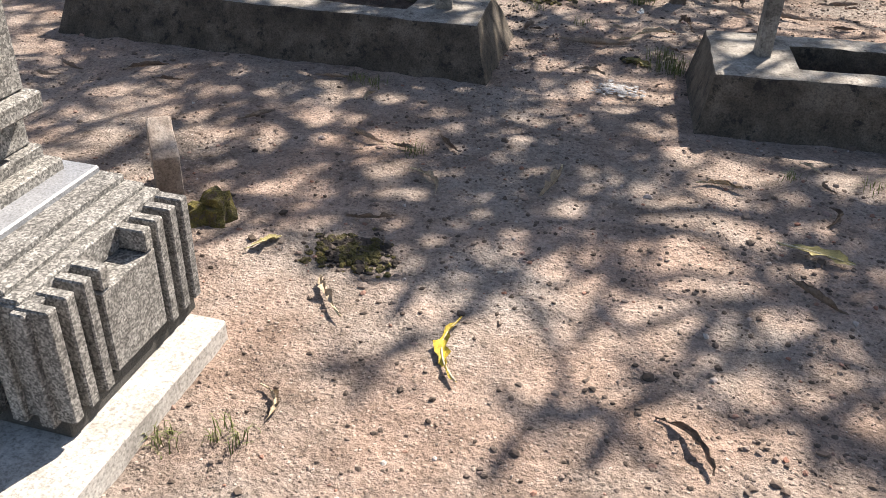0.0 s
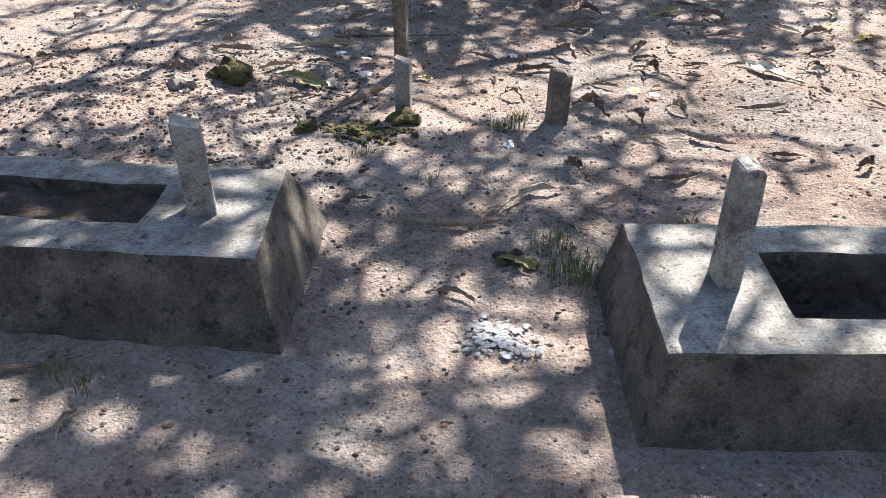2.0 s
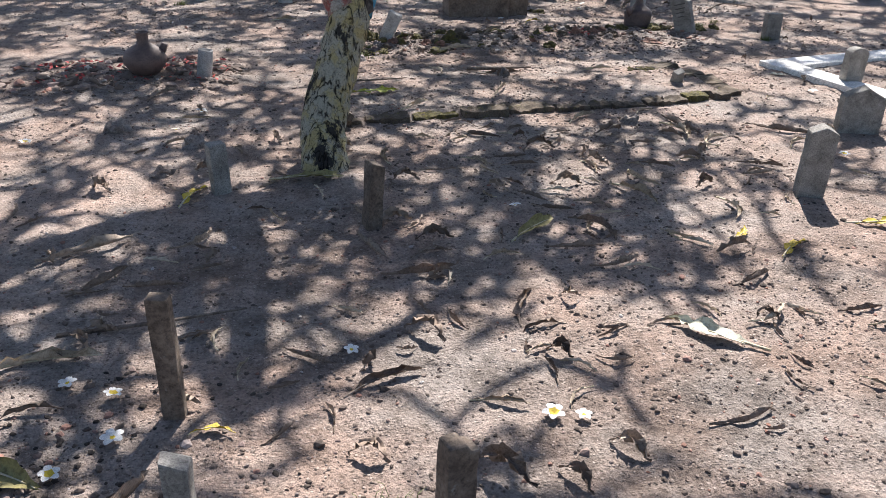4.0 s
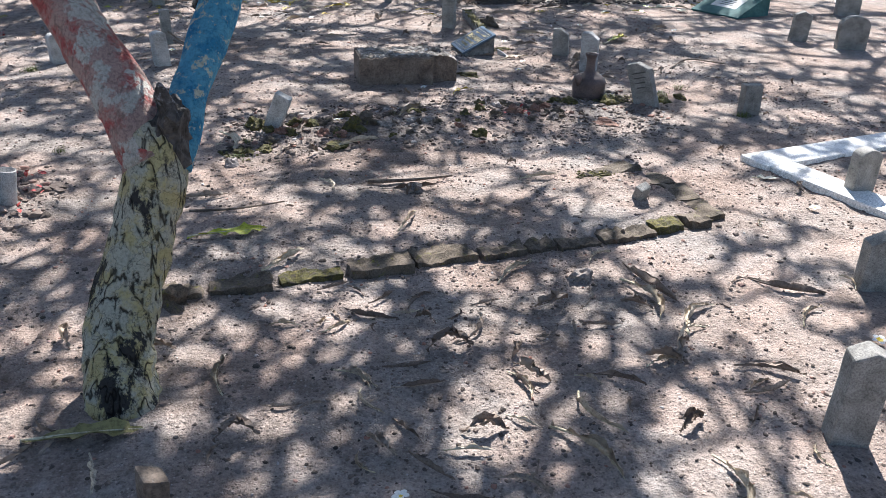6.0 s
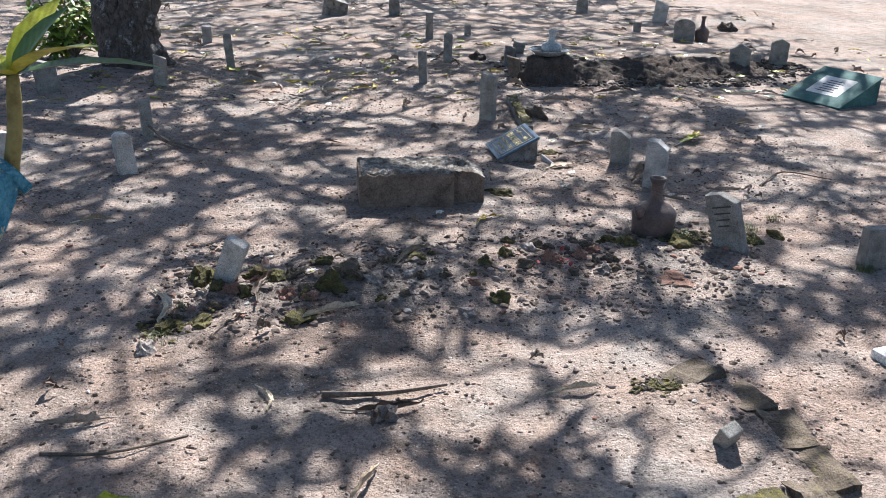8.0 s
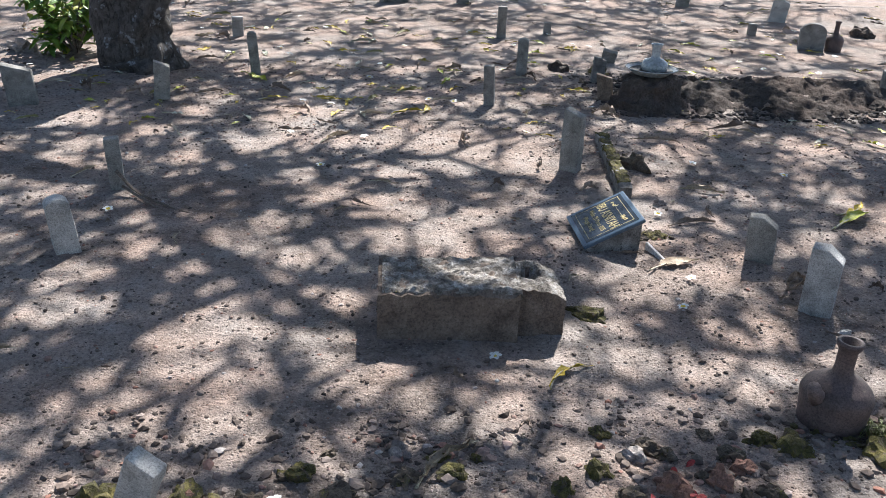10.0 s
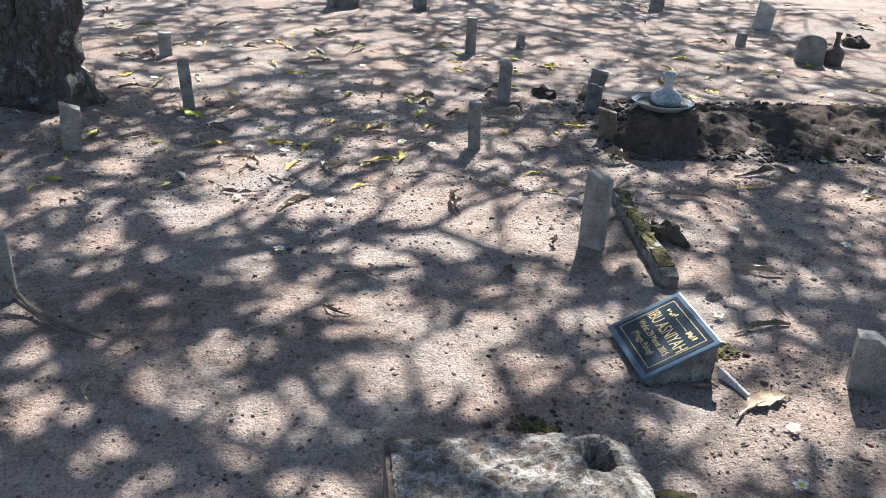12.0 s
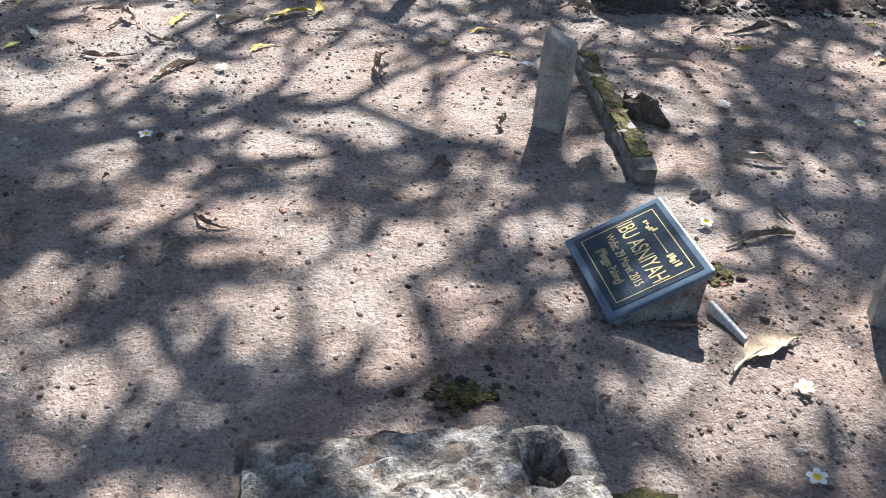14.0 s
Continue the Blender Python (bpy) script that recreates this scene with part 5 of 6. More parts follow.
# ---- fallen leaves, petals, grass ----
def leaf_mesh(kind, seed):
    """A fallen leaf, one unit long: a folded, curled and twisted blade with a raised rib and a stalk."""
    rng = random.Random(seed)
    bm = bmesh.new()
    n, m = 14, 6
    crumple = 0.13 if kind == "crumpled" else 0.06
    fold = rng.uniform(0.2, 0.5) if kind in ("lime", "pale", "olive", "yellow", "two") else rng.uniform(0.9, 2.1)
    curl = rng.uniform(-0.25, 0.25) if kind in ("lime", "pale", "olive") else rng.choice((-1, 1)) * rng.uniform(0.1, 0.9)
    arch = rng.uniform(0.0, 0.06) if kind != "crumpled" else 0.2
    wide = {"crumpled": 0.34, "lime": 0.20, "pale": 0.21, "olive": 0.20, "two": 0.19}.get(kind, 0.155)
    twist = rng.uniform(-1.3, 1.3)
    spine = []
    for i in range(n + 1):
        t = i / n
        spine.append(Vector((t - 0.5, curl * (t - 0.5) ** 2, arch * math.sin(math.pi * t) + (0.05 * rng.random() if kind == "crumpled" else 0))))
    rows = []
    for i, p in enumerate(spine):
        t = i / n
        w = wide * (0.06 if t < 0.18 else math.sin(math.pi * min(0.985, 0.06 + (t - 0.18) / 0.82 * 0.94)) ** 0.75)
        row = []
        for k in range(m + 1):
            s = -1 + 2 * k / m
            a = fold * abs(s) + twist * t * s * 0.4
            q = p + Vector((0, math.cos(a) * s * w / 2, math.sin(a) * abs(s) * w / 2))
            q += noise.noise_vector(q * 9 + Vector((seed, 0, 0))) * crumple * (0.3 + abs(s))
            row.append(bm.verts.new(q))
        rows.append(row)
    for a, b in zip(rows, rows[1:]):
        for k in range(m):
            bm.faces.new((a[k], a[k + 1], b[k + 1], b[k]))
    tube(bm, [p + Vector((0, 0, -0.004)) for p in spine], [0.016 - 0.012 * i / n for i in range(n + 1)], 5)
    for f in bm.faces[n * m:]:
        f.material_index = 1
    low = min(v.co.z for v in bm.verts)
    for v in bm.verts:
        v.co.z -= low
    blades = {"brown": LEAF_BROWN, "crumpled": LEAF_BROWN, "tan": LEAF_TAN, "olive": LEAF_OLIVE, "yellow": LEAF_YELLOW, "lime": LEAF_LIME, "pale": LEAF_PALE, "two": LEAF_TAN}
    ribs = LEAF_BROWN if kind in ("brown", "crumpled") else RIB
    return mesh_of("fallen_leaf", bm, [blades[kind], ribs], True)


LEAF_LABEL = {"brown": "curled dry brown frangipani leaf lying on the soil", "crumpled": "crumpled dark brown dead leaf on the soil",
              "tan": "dry tan frangipani leaf with a pale rib on the soil", "olive": "fading olive-green frangipani leaf on the soil",
              "yellow": "withered yellow frangipani leaf on the soil", "lime": "fresh-fallen bright yellow-green frangipani leaf",
              "pale": "bleached pale green frangipani leaf on the soil", "two": "large half-tan, half-brown curled leaf beside a plaque"}
LEAF_MESHES = {}
leaf_rng = random.Random(77)


def leaf(x, y, length, heading, kind):
    if kind not in LEAF_MESHES:
        LEAF_MESHES[kind] = [leaf_mesh(kind, 10 * len(LEAF_MESHES) + k) for k in range(9 if kind in ("brown", "tan") else 3)]
    ob = new("fallen_leaf", leaf_rng.choice(LEAF_MESHES[kind]))
    wide = min(1.0, max(length, 0.17) * leaf_rng.uniform(0.9, 1.15)) if length > 0.14 else 0.16
    ob.matrix_world = on_ground(x, y, heading, leaf_rng.uniform(-9, 9), leaf_rng.uniform(-2, 2), -0.006) @ Matrix.Diagonal((length, wide, max(length, 0.14), 1))
    return tagged(ob, LEAF_LABEL[kind], "leaf", "fallen leaves")


leaf(-0.50, 2.72, 0.18, -47, "tan")
leaf(-0.12, 2.84, 0.22, -97, "tan")
leaf(-0.59, 2.42, 0.15, -159, "brown")
leaf(-0.82, 2.20, 0.12, 58, "olive")
leaf(-0.56, 2.02, 0.20, 126, "tan")
leaf(-0.23, 1.91, 0.23, 101, "yellow")
leaf(-0.52, 1.64, 0.12, -59, "tan")
leaf(0.34, 1.77, 0.18, -47, "brown")
leaf(0.38, 2.97, 0.15, -8, "tan")
leaf(0.72, 2.85, 0.15, -98, "brown")
leaf(0.63, 2.59, 0.21, -15, "olive")
leaf(0.61, 2.38, 0.20, -46, "brown")
leaf(-0.82, 2.95, 0.18, -25, "brown")
leaf(-0.66, 2.91, 0.09, -4, "brown")
leaf(-0.53, 3.00, 0.17, -51, "brown")
leaf(-1.24, 3.01, 0.16, 55, "brown")
leaf(-0.19, 4.26, 0.31, 4, "brown")
leaf(0.04, 4.48, 0.26, 39, "tan")
leaf(-1.74, 3.21, 0.14, 6, "brown")
leaf(-1.88, 3.29, 0.20, 29, "brown")
leaf(-2.24, 3.12, 0.15, -7, "brown")
leaf(-2.23, 3.26, 0.18, -29, "brown")
leaf(-1.15, 3.48, 0.15, 7, "brown")
leaf(-0.94, 3.33, 0.10, 83, "tan")
leaf(0.69, 3.06, 0.08, -71, "brown")
leaf(-0.15, 3.92, 0.14, -16, "brown")
leaf(0.01, 4.08, 0.13, -30, "olive")
leaf(0.66, 3.19, 0.10, -50, "tan")
leaf(-0.91, 5.37, 0.29, -27, "olive")
leaf(-0.85, 5.20, 0.15, 37, "brown")
leaf(-0.61, 5.16, 0.35, 56, "brown")
leaf(-0.41, 5.47, 0.12, -5, "yellow")
leaf(-0.92, 5.85, 0.36, 8, "tan")
leaf(-0.88, 5.62, 0.16, -168, "brown")
leaf(-1.07, 5.54, 0.21, 41, "tan")
leaf(-1.29, 5.72, 0.25, -6, "brown")
leaf(-0.17, 5.77, 0.18, -36, "brown")
leaf(0.03, 5.64, 0.25, 24, "brown")
leaf(0.24, 6.25, 0.29, 11, "brown")
leaf(0.29, 6.44, 0.17, 16, "brown")
leaf(0.29, 5.94, 0.15, -75, "brown")
leaf(0.52, 6.00, 0.26, 68, "brown")
leaf(1.07, 5.73, 0.32, 136, "pale")
leaf(0.47, 4.97, 0.14, -32, "tan")
leaf(0.66, 4.96, 0.23, -29, "brown")
leaf(0.54, 4.66, 0.20, 22, "brown")
leaf(-0.09, 4.34, 0.16, 66, "tan")
leaf(-0.11, 4.56, 0.10, -51, "tan")
leaf(0.29, 4.46, 0.14, 29, "tan")
leaf(0.28, 5.22, 0.19, -41, "crumpled")
leaf(0.62, 5.26, 0.12, -52, "crumpled")
leaf(0.96, 5.32, 0.21, 13, "brown")
leaf(1.26, 5.57, 0.10, -74, "brown")
leaf(1.40, 6.09, 0.21, 27, "brown")
leaf(1.51, 6.42, 0.15, 43, "yellow")
leaf(1.65, 6.30, 0.22, 37, "yellow")
leaf(0.93, 4.88, 0.14, -7, "brown")
leaf(0.78, 5.83, 0.11, 4, "brown")
leaf(0.57, 5.71, 0.09, -42, "crumpled")
leaf(0.72, 5.63, 0.12, -6, "brown")
leaf(-0.28, 6.84, 0.16, -73, "tan")
leaf(-0.91, 6.57, 0.36, 34, "brown")
leaf(-0.82, 6.33, 0.27, 50, "brown")
leaf(-0.61, 7.08, 0.25, 67, "yellow")
leaf(-0.13, 7.21, 0.33, -2, "olive")
leaf(0.71, 6.58, 0.29, 41, "olive")
leaf(1.27, 6.89, 0.29, -66, "tan")
leaf(1.61, 6.67, 0.25, -99, "tan")
leaf(1.04, 6.79, 0.17, -37, "brown")
leaf(0.79, 6.90, 0.18, -57, "brown")
leaf(1.83, 7.70, 0.32, -87, "tan")
leaf(1.56, 7.54, 0.16, -12, "brown")
leaf(-1.50, 5.46, 0.15, -12, "brown")
leaf(-1.65, 7.24, 0.17, 23, "brown")
leaf(0.07, 6.50, 0.26, -68, "brown")
leaf(0.54, 6.38, 0.16, 13, "tan")
leaf(0.85, 6.76, 0.18, -19, "brown")
leaf(1.25, 6.45, 0.14, -42, "tan")
leaf(2.13, 6.46, 0.27, 1, "yellow")
leaf(1.64, 5.84, 0.17, 2, "brown")
leaf(1.32, 5.82, 0.20, 32, "tan")
leaf(1.42, 5.42, 0.12, -60, "tan")
leaf(1.94, 7.06, 0.19, 12, "brown")
leaf(0.99, 6.58, 0.28, -66, "brown")
leaf(-0.54, 6.62, 0.24, 54, "brown")
leaf(-0.66, 6.28, 0.20, -1, "brown")
leaf(-0.92, 8.62, 0.24, 55, "brown")
leaf(-0.69, 8.13, 0.18, 2, "tan")
leaf(-1.32, 8.85, 0.27, -67, "brown")
leaf(-0.08, 7.04, 0.18, -81, "tan")
leaf(1.83, 7.45, 0.18, -147, "tan")
leaf(0.85, 7.27, 0.18, 1, "brown")
leaf(0.97, 6.25, 0.23, 22, "brown")
leaf(0.84, 6.41, 0.23, -5, "brown")
leaf(0.27, 8.47, 0.33, 4, "lime")
leaf(0.49, 8.17, 0.24, 44, "tan")
leaf(0.23, 7.45, 0.24, 88, "tan")
leaf(0.42, 7.24, 0.13, -5, "brown")
leaf(0.64, 7.68, 0.13, 31, "tan")
leaf(0.74, 7.75, 0.23, -33, "brown")
leaf(0.83, 7.86, 0.15, 40, "brown")
leaf(0.95, 7.85, 0.16, 46, "brown")
leaf(0.66, 7.21, 0.15, -70, "tan")
leaf(0.67, 7.38, 0.18, -47, "tan")
leaf(0.83, 7.39, 0.16, 0, "brown")
leaf(1.12, 7.58, 0.23, 57, "brown")
leaf(1.18, 7.23, 0.17, -81, "tan")
leaf(1.37, 8.02, 0.26, 39, "tan")
leaf(1.86, 7.82, 0.36, -78, "brown")
leaf(1.91, 7.56, 0.27, 43, "tan")
leaf(1.31, 7.03, 0.24, -74, "tan")
leaf(1.47, 7.20, 0.19, -31, "brown")
leaf(2.00, 7.18, 0.23, -25, "brown")
leaf(1.59, 6.95, 0.11, 29, "crumpled")
leaf(2.39, 7.68, 0.30, -34, "brown")
leaf(2.35, 7.49, 0.20, 37, "tan")
leaf(3.00, 8.82, 0.15, -9, "pale")
leaf(1.76, 8.09, 0.16, 30, "tan")
leaf(1.79, 8.94, 0.22, 6, "tan")
leaf(1.04, 8.49, 0.23, 59, "tan")
leaf(0.75, 9.00, 0.20, -76, "tan")
leaf(0.96, 9.64, 0.30, 19, "tan")
leaf(0.57, 9.63, 0.20, 52, "brown")
leaf(0.30, 9.77, 0.36, -78, "tan")
leaf(3.66, 12.29, 0.27, 38, "yellow")
leaf(0.16, 8.90, 0.24, 1, "brown")
leaf(0.29, 7.15, 0.13, -1, "crumpled")
leaf(1.13, 8.89, 0.28, 2, "brown")
leaf(2.63, 8.28, 0.08, 40, "tan")
leaf(0.66, 7.97, 0.13, 18, "brown")
leaf(0.99, 7.04, 0.14, -2, "crumpled")
leaf(0.68, 9.88, 0.31, 79, "brown")
leaf(1.35, 10.20, 0.29, 48, "tan")
leaf(1.81, 10.72, 0.24, 41, "yellow")
leaf(-0.21, 10.82, 0.23, 7, "tan")
leaf(-0.44, 12.66, 0.20, 65, "tan")
leaf(2.70, 12.10, 0.26, 12, "brown")
leaf(2.90, 12.60, 0.30, -10, "tan")
leaf(3.57, 12.15, 0.36, 35, "lime")
leaf(4.19, 12.67, 0.29, 27, "brown")
leaf(3.34, 11.09, 0.21, -9, "brown")
leaf(2.90, 11.36, 0.23, 41, "crumpled")
leaf(1.06, 14.30, 0.22, 67, "olive")
leaf(1.30, 14.00, 0.30, 29, "yellow")
leaf(0.12, 14.92, 0.36, -49, "lime")
leaf(0.84, 13.39, 0.30, 52, "tan")
leaf(3.53, 13.81, 0.36, 22, "brown")
leaf(4.84, 13.78, 0.35, 9, "pale")
leaf(0.70, 9.52, 0.08, 51, "crumpled")
leaf(-0.25, 14.02, 0.15, 4, "brown")
leaf(2.96, 10.95, 0.18, -42, "brown")
leaf(0.52, 14.07, 0.17, 4, "brown")
leaf(1.15, 12.60, 0.16, -11, "tan")
leaf(1.78, 12.57, 0.08, -2, "crumpled")
leaf(2.28, 12.54, 0.10, 14, "crumpled")
leaf(2.45, 11.59, 0.29, 26, "two")
leaf(2.29, 11.70, 0.13, -3, "brown")
leaf(2.84, 12.25, 0.17, -97, "brown")
leaf(0.23, 11.78, 0.13, 96, "tan")
leaf(1.65, 13.41, 0.36, -95, "brown")
leaf(1.51, 13.80, 0.14, 1, "brown")
leaf(1.27, 14.57, 0.19, 68, "yellow")
leaf(1.66, 14.65, 0.20, 63, "yellow")
leaf(2.71, 14.05, 0.20, -28, "crumpled")
leaf(3.61, 13.71, 0.18, -48, "tan")
leaf(1.98, 11.47, 0.08, 44, "tan")
leaf(1.02, 12.29, 0.16, -47, "brown")
leaf(0.95, 12.19, 0.08, 28, "tan")
leaf(-0.12, 14.39, 0.23, 29, "brown")
leaf(0.90, 16.43, 0.30, 24, "tan")
leaf(1.30, 16.84, 0.28, 56, "olive")
leaf(3.59, 14.98, 0.26, 18, "lime")
leaf(3.30, 13.62, 0.23, -107, "tan")
leaf(3.56, 13.23, 0.14, 31, "brown")
leaf(2.91, 13.43, 0.30, -16, "brown")
leaf(1.03, 15.23, 0.16, 62, "brown")
leaf(1.03, 15.89, 0.20, 30, "olive")


def litter(n, place, kinds, sizes, label):
    """Many small fallen leaves joined in one sheet of litter."""
    co, faces, slots, mats, count = [], [], [], [], 0
    for i in range(n):
        kind = leaf_rng.choice(kinds)
        if kind not in LEAF_MESHES:
            LEAF_MESHES[kind] = [leaf_mesh(kind, 10 * len(LEAF_MESHES) + k) for k in range(3)]
        me = leaf_rng.choice(LEAF_MESHES[kind])
        (x, y), s = place(), leaf_rng.uniform(*sizes)
        m = on_ground(x, y, leaf_rng.uniform(0, 360), leaf_rng.uniform(-15, 15), leaf_rng.uniform(-6, 6), -0.004) @ Matrix.Diagonal((s, max(s, min(0.13, s * 1.8)), max(s, min(0.12, s * 1.8)), 1))
        co += [m @ v.co for v in me.vertices]
        for mt in me.materials:
            if mt not in mats:
                mats.append(mt)
        for p in me.polygons:
            faces.append([k + count for k in p.vertices])
            slots.append(mats.index(me.materials[p.material_index]))
        count += len(me.vertices)
    out = bpy.data.meshes.new("leaf_litter")
    out.from_pydata([c[:] for c in co], [], faces)
    for mt in mats:
        out.materials.append(mt)
    out.polygons.foreach_set("material_index", slots)
    out.polygons.foreach_set("use_smooth", [True] * len(faces))
    tagged(new("leaf_litter", out), label, "leaf litter", kind="stuff")


litter(90, lambda: (leaf_rng.uniform(-2.2, 3.0), leaf_rng.uniform(4.3, 8.0)), ("brown", "brown", "crumpled", "tan"), (0.05, 0.15), "small dry brown leaves littering the soil near a painted tree")
litter(85, lambda: (leaf_rng.gauss(0.5, 1.0), leaf_rng.uniform(5.4, 7.9)), ("brown", "brown", "crumpled", "tan"), (0.08, 0.17), "curled dry leaves littering the soil near a painted tree")
litter(120, lambda: (leaf_rng.uniform(-2.0, 4.5), leaf_rng.uniform(8.2, 14.0)), ("brown", "crumpled", "tan", "crumpled"), (0.02, 0.07), "scraps of dry leaf littering the open soil")
litter(330, lambda: (leaf_rng.uniform(-2.6, 7.5), leaf_rng.uniform(13.4, 21.0)), ("brown", "brown", "crumpled", "tan", "tan", "yellow", "lime", "brown", "olive"), (0.06, 0.24), "thick scatter of brown and yellow leaves among far graves")


litter(150, lambda: (leaf_rng.uniform(-1.5, 5.5), leaf_rng.uniform(13.4, 17.5)), ("yellow", "lime", "pale", "tan", "yellow"), (0.10, 0.24), "bright yellow and pale fallen leaves among far graves")


def petal_mesh(yellow, seed):
    rng = random.Random(seed)
    bm = bmesh.new()
    for k in range(5):
        a = k * 2 * math.pi / 5 + rng.uniform(-0.12, 0.12)
        rows = []
        for i in range(6):
            t = i / 5
            w = 0.72 * math.sin(math.pi * (0.10 + 0.74 * t)) ** 0.7 * (0.55 if i == 5 else 1.0)
            z = 0.25 * math.sin(t * 2.2) + rng.uniform(-0.03, 0.03)
            rows.append([bm.verts.new((t * math.cos(a) - s * w * math.sin(a), t * math.sin(a) + s * w * math.cos(a), z + 0.1 * abs(s))) for s in (-0.5, 0, 0.5)])
        for i, (p, q) in enumerate(zip(rows, rows[1:])):
            for s in range(2):
                bm.faces.new((p[s], p[s + 1], q[s + 1], q[s])).material_index = 1 if i < (2 if yellow else 1) else 0
    low = min(v.co.z for v in bm.verts)
    for v in bm.verts:
        v.co.z -= low
    return mesh_of("frangipani_flower", bm, [PETAL, PETAL_EYE], True)


FLOWERS = [petal_mesh(k % 2 == 0, k) for k in range(5)]


def flower(x, y):
    ob = new("frangipani_flower", leaf_rng.choice(FLOWERS))
    s = leaf_rng.uniform(0.023, 0.032)
    ob.matrix_world = on_ground(x, y, leaf_rng.uniform(0, 360), leaf_rng.uniform(-12, 12), leaf_rng.uniform(-12, 12), -0.013) @ Matrix.Scale(s, 4)
    return tagged(ob, "fallen white frangipani flower with a yellow heart", "flower", "fallen flowers")


flower(0.57, 13.43)
flower(0.80, 12.84)
flower(1.03, 13.39)
flower(2.08, 13.55)
flower(2.29, 13.40)
flower(2.56, 12.18)
flower(3.01, 13.02)
flower(3.49, 12.82)
flower(2.38, 11.18)
flower(0.90, 10.01)
flower(1.58, 10.81)
flower(-0.16, 12.11)
flower(-1.19, 14.47)
flower(4.30, 12.50)
flower(5.26, 14.13)
flower(-0.04, 5.79)
flower(0.46, 5.41)
flower(0.54, 5.40)
flower(-0.66, 8.26)
flower(-0.76, 7.96)
flower(0.70, 6.79)
flower(2.48, 7.26)
flower(2.52, 6.92)
flower(3.00, 8.40)
flower(-0.68, 5.65)
flower(2.50, 11.45)
flower(-0.81, 5.72)
flower(-0.65, 5.46)
flower(-0.77, 5.34)
flower(-1.56, 6.80)
flower(-1.71, 6.98)
flower(-1.54, 7.41)
flower(-1.44, 7.83)
flower(0.21, 16.05)
flower(2.96, 16.57)
flower(3.10, 16.48)
flower(4.53, 15.72)
flower(4.89, 17.07)
flower(0.70, 18.43)
flower(1.02, 14.97)
flower(0.53, 17.02)
flower(1.31, 16.24)
flower(3.07, 18.98)


for i in range(90):
    flower(leaf_rng.uniform(-3.0, 6.5), leaf_rng.uniform(14.0, 20.0))


def tuft(x, y, n, height, seed, label="small tuft of thin green grass on bare soil"):
    rng = random.Random(seed)
    bm = bmesh.new()
    for i in range(n):
        a, ln = rng.uniform(0, 6.28), height * rng.uniform(0.5, 1.2)
        o = Vector((rng.gauss(0, height * 0.5), rng.gauss(0, height * 0.4), 0))
        d = Vector((math.cos(a), math.sin(a), 0))
        s = Vector((-d.y, d.x, 0)) * 0.0014
        bend = rng.uniform(0.3, 0.9)
        p = [o, o + d * ln * 0.3 * bend + Vector((0, 0, ln * 0.6)), o + d * ln * bend + Vector((0, 0, ln * (1 - 0.5 * bend)))]
        v = [bm.verts.new(q + e) for q, e in ((p[0], s), (p[0], -s), (p[1], -s * 0.8), (p[1], s * 0.8))]
        bm.faces.new(v)
        t = bm.verts.new(p[2])
        bm.faces.new((v[3], v[2], t))
    ob = new("grass_tuft", mesh_of("grass_tuft", bm, GRASS))
    ob.matrix_world = on_ground(x, y, 0, 0, 0, 0.003)
    return tagged(ob, label, "grass", kind="stuff")


for k, (x, y, n, h) in enumerate(((-0.566, 1.51, 40, 0.05), (-0.69, 1.47, 40, 0.045), (-0.62, 2.9, 45, 0.05), (0.18, 4.05, 130, 0.09), (0.12, 4.2, 60, 0.07), (-0.05, 5.0, 90, 0.06),
                                  (0.0, 5.12, 70, 0.05), (-1.05, 3.5, 40, 0.05), (-0.55, 4.7, 30, 0.05), (0.37, 9.75, 50, 0.04), (0.32, 9.5, 40, 0.05), (3.05, 10.28, 90, 0.07))):
    tuft(x, y, n, h, k)
for k, (x, y, n, h) in enumerate(((2.75, 10.35, 160, 0.06), (-1.1, 11.6, 120, 0.05), (3.5, 9.9, 120, 0.05), (-0.35, 16.9, 60, 0.06), (0.9, 4.3, 40, 0.06), (1.25, 4.35, 50, 0.07), (0.6, 3.1, 20, 0.05), (2.3, 12.9, 30, 0.03))):
    tuft(x, y, n, h, 40 + k)


for k, (x, y, z) in enumerate(((0.80, 3.72, 0.06), (0.98, 3.76, 0.06), (1.2, 3.8, 0.06))):
    ob = tuft(x, y, 26, 0.035, 60 + k, "small green weeds growing inside a grave kerb")
    ob.matrix_world = pose(x, y, z)
for k, (x, y, n, h) in enumerate(((0.86, 3.12, 20, 0.05), (-0.95, 3.46, 30, 0.05), (0.52, 4.35, 25, 0.05), (1.55, 5.0, 40, 0.07), (1.3, 4.7, 30, 0.06), (-0.3, 4.55, 25, 0.05), (3.4, 10.6, 60, 0.05), (3.2, 10.45, 70, 0.05), (-0.6, 9.75, 40, 0.04))):
    tuft(x, y, n, h, 80 + k)
SHRUB_LEAF = leaf_material("bright_shrub_leaf", [(0.0, (0.10, 0.19, 0.03)), (0.8, (0.2, 0.30, 0.05)), (1.0, (0.4, 0.36, 0.06))], 0.5)


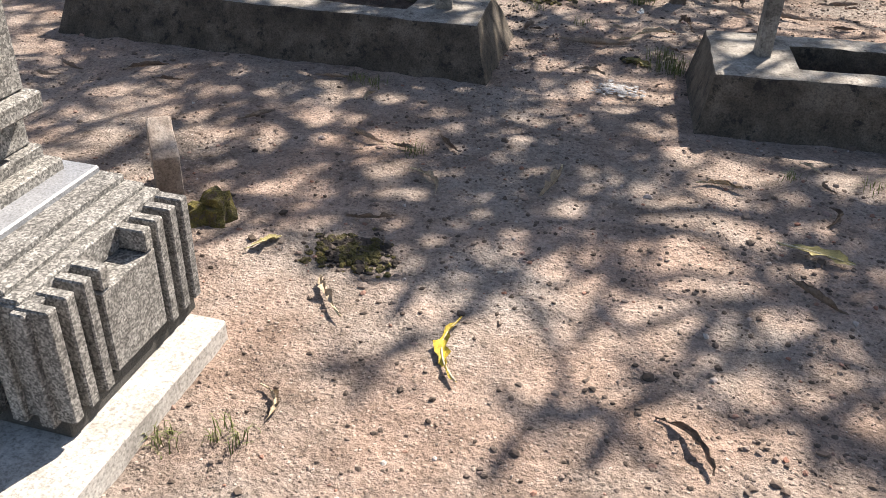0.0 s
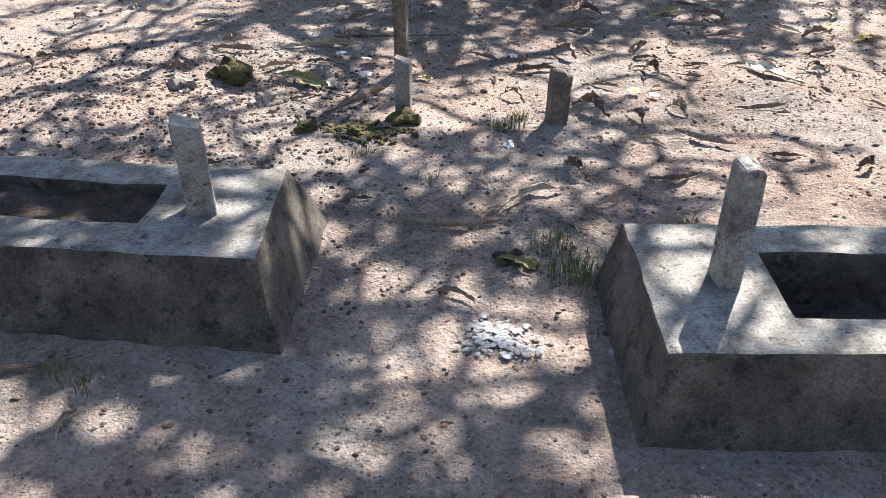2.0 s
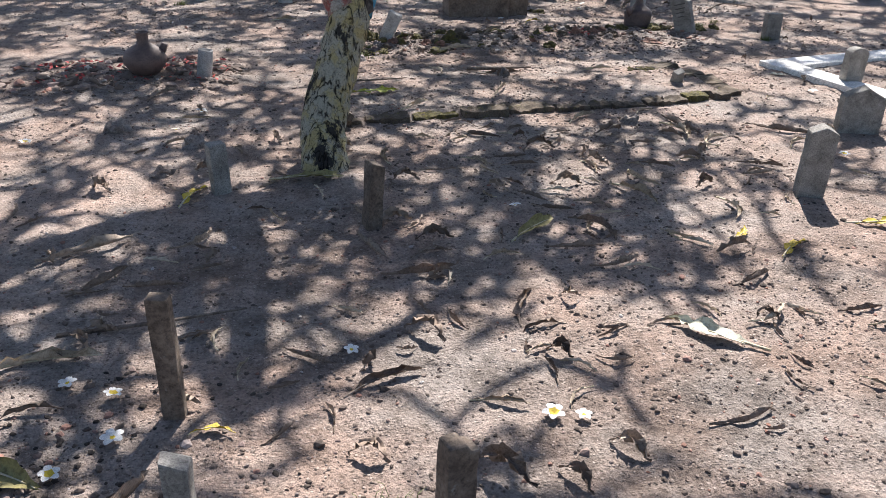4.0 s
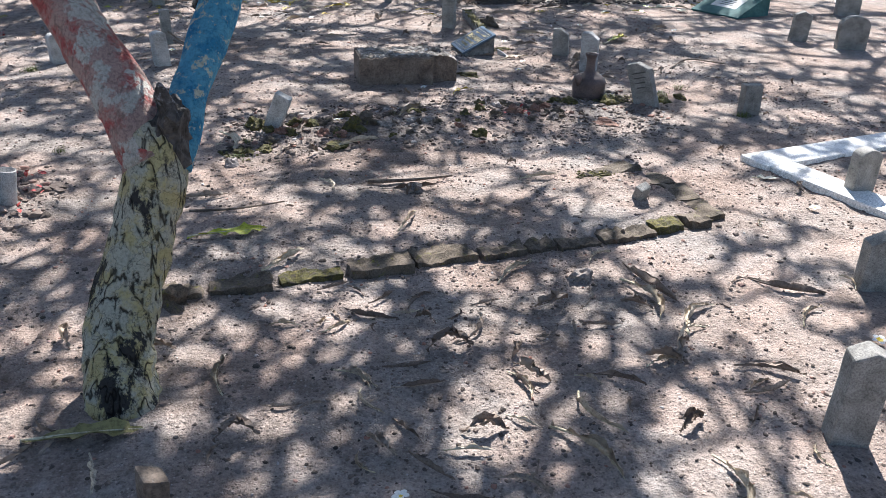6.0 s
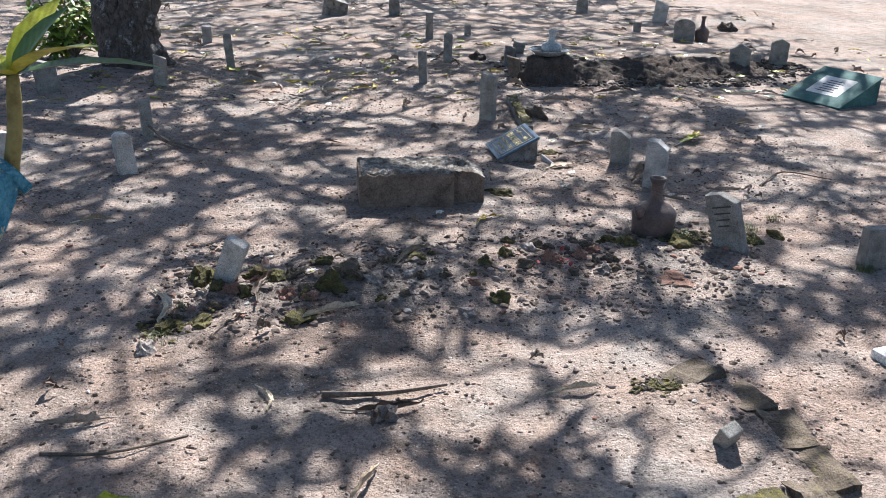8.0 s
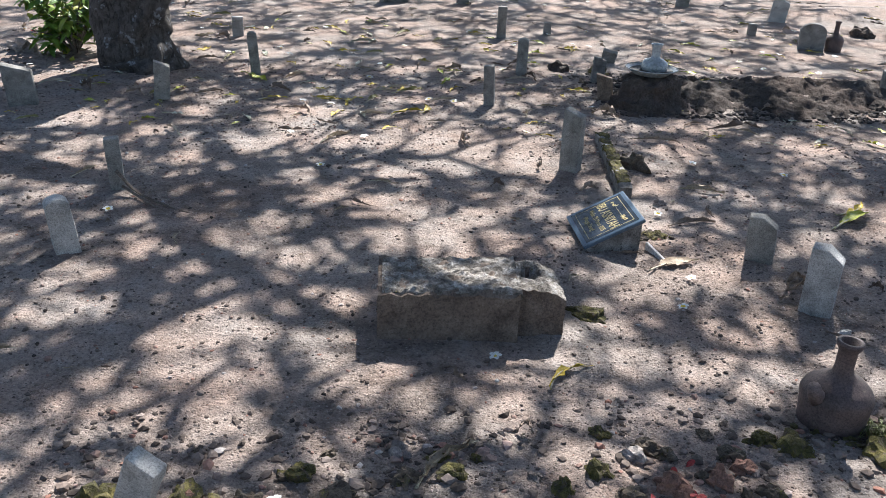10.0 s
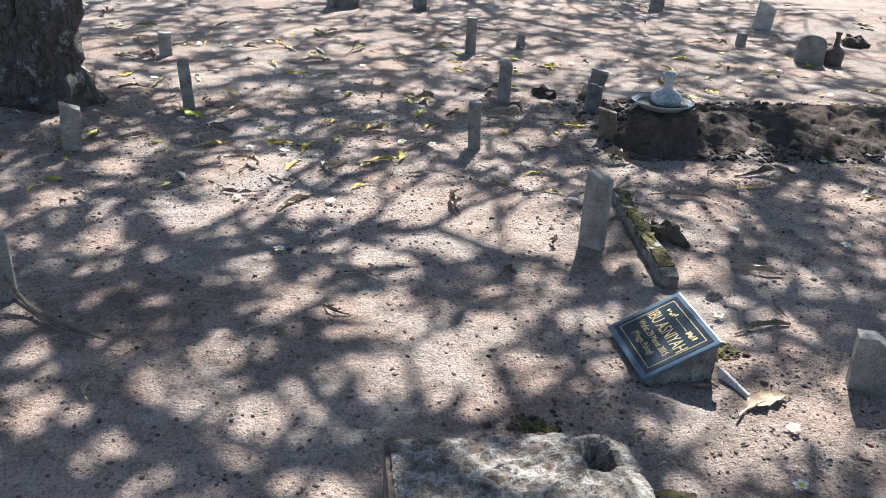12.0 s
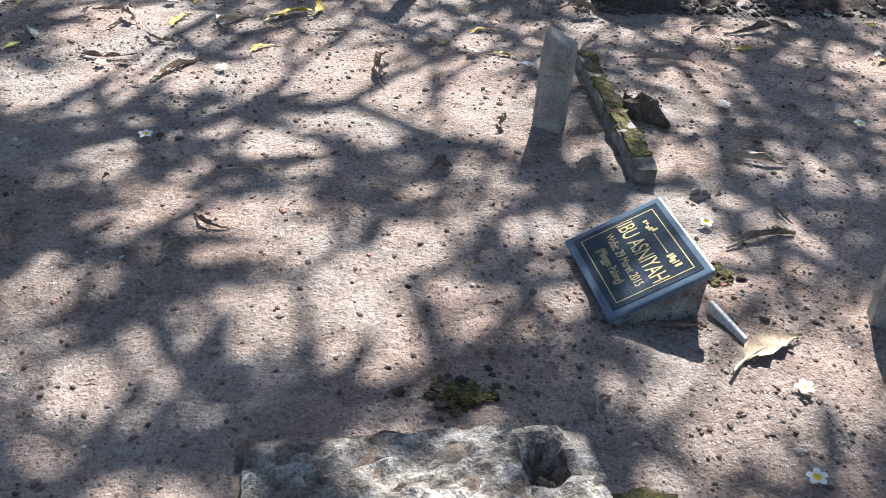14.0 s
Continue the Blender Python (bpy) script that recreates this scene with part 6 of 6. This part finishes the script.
def shrub():
    thing = base("flowering_shrub", "small green shrub with red blooms beside a dark tree trunk", "shrub", on_ground(-1.42, 15.5))
    rng = random.Random(9)
    leaves, bloom = bmesh.new(), bmesh.new()
    for k in range(26):
        a, h = rng.uniform(0, 6.28), rng.uniform(0.15, 0.8)
        tip = Vector((math.cos(a) * 0.32, math.sin(a) * 0.3, h))
        part("stem", tube(bmesh.new(), [(0, 0, 0), tip * 0.5 + Vector((0, 0, 0.06)), tip], [0.008, 0.006, 0.003], 5), BARK_GREY, thing)
        for j in range(26):
            p = tip * rng.uniform(0.35, 1.0) + Vector((rng.gauss(0, 0.04), rng.gauss(0, 0.04), rng.gauss(0, 0.03)))
            blade(leaves, p, Euler((rng.uniform(-0.5, 0.5), rng.uniform(-0.6, 0.6), rng.uniform(0, 6.28))).to_matrix(), rng.uniform(0.07, 0.14), 0.05, 0.3)
        if k % 3 == 0:
            rosette(bloom, tip, rng, 6, 0.04)
    part("foliage", leaves, SHRUB_LEAF, thing, "bright green leaves")
    tagged(part("blooms", bloom, RED_BIT, thing, "small red blooms"), kind="stuff")


shrub()


def petals(x0, x1, y0, y1, n, seed, label):
    rng = random.Random(seed)
    bm = bmesh.new()
    for i in range(n):
        x, y = rng.uniform(x0, x1), rng.uniform(y0, y1)
        blade(bm, Vector((x, y, ground_z(x, y) + 0.02)), Euler((rng.uniform(-0.6, 0.6), rng.uniform(-0.5, 0.5), rng.uniform(0, 6.28))).to_matrix(), 0.03, 0.02, 0.2)
    return tagged(new("strewn_petals", mesh_of("strewn_petals", bm, RED_BIT)), label, "petals", kind="stuff")


petals(-1.7, -0.55, 8.85, 9.4, 110, 3, "dried red petals strewn over a grave mound")
petals(-2.2, -1.5, 12.2, 13.0, 90, 4, "dried red petals strewn on the soil")
petals(1.9, 2.1, 10.0, 10.2, 8, 5, "a few red petals in rubble")


def twig(points, r, label="thin dry brown twig on the soil"):
    o = Vector(points[0])
    bm = tube(bmesh.new(), [Vector(p) - o for p in spline(points, 4)], [r * (1 - 0.6 * i / (4 * (len(points) - 1))) for i in range(4 * (len(points) - 1) + 1)], 6)
    ob = new("twig", mesh_of("twig", bm, POST_WOOD))
    ob.matrix_world = pose(o.x, o.y, o.z + ground_z(o.x, o.y) + r * 0.5)
    return tagged(ob, label, "twig")


twig([(-0.20, 12.42, 0.10), (-0.05, 12.28, 0.03), (0.25, 12.10, 0.0), (0.34, 12.08, 0.0)], 0.009, "dry forked twig leaning on a marker")
twig([(-0.16, 12.36, 0.04), (0.05, 12.18, 0.0), (0.22, 12.02, 0.0)], 0.008)
twig([(3.6, 11.15, 0.0), (3.85, 11.35, 0.02), (4.1, 11.2, 0.01)], 0.008)
twig([(0.1, 8.75, 0.0), (0.3, 8.72, 0.01), (0.52, 8.8, 0.0)], 0.007)
twig([(0.93, 9.0, 0.01), (1.15, 8.98, 0.015), (1.36, 9.02, 0.01)], 0.012)
twig([(-0.9, 6.0, 0.0), (-0.6, 6.03, 0.01), (-0.35, 6.1, 0.0)], 0.009)
twig([(1.45, 3.0, 0.0), (1.3, 3.08, 0.03), (1.2, 3.2, 0.02)], 0.004)
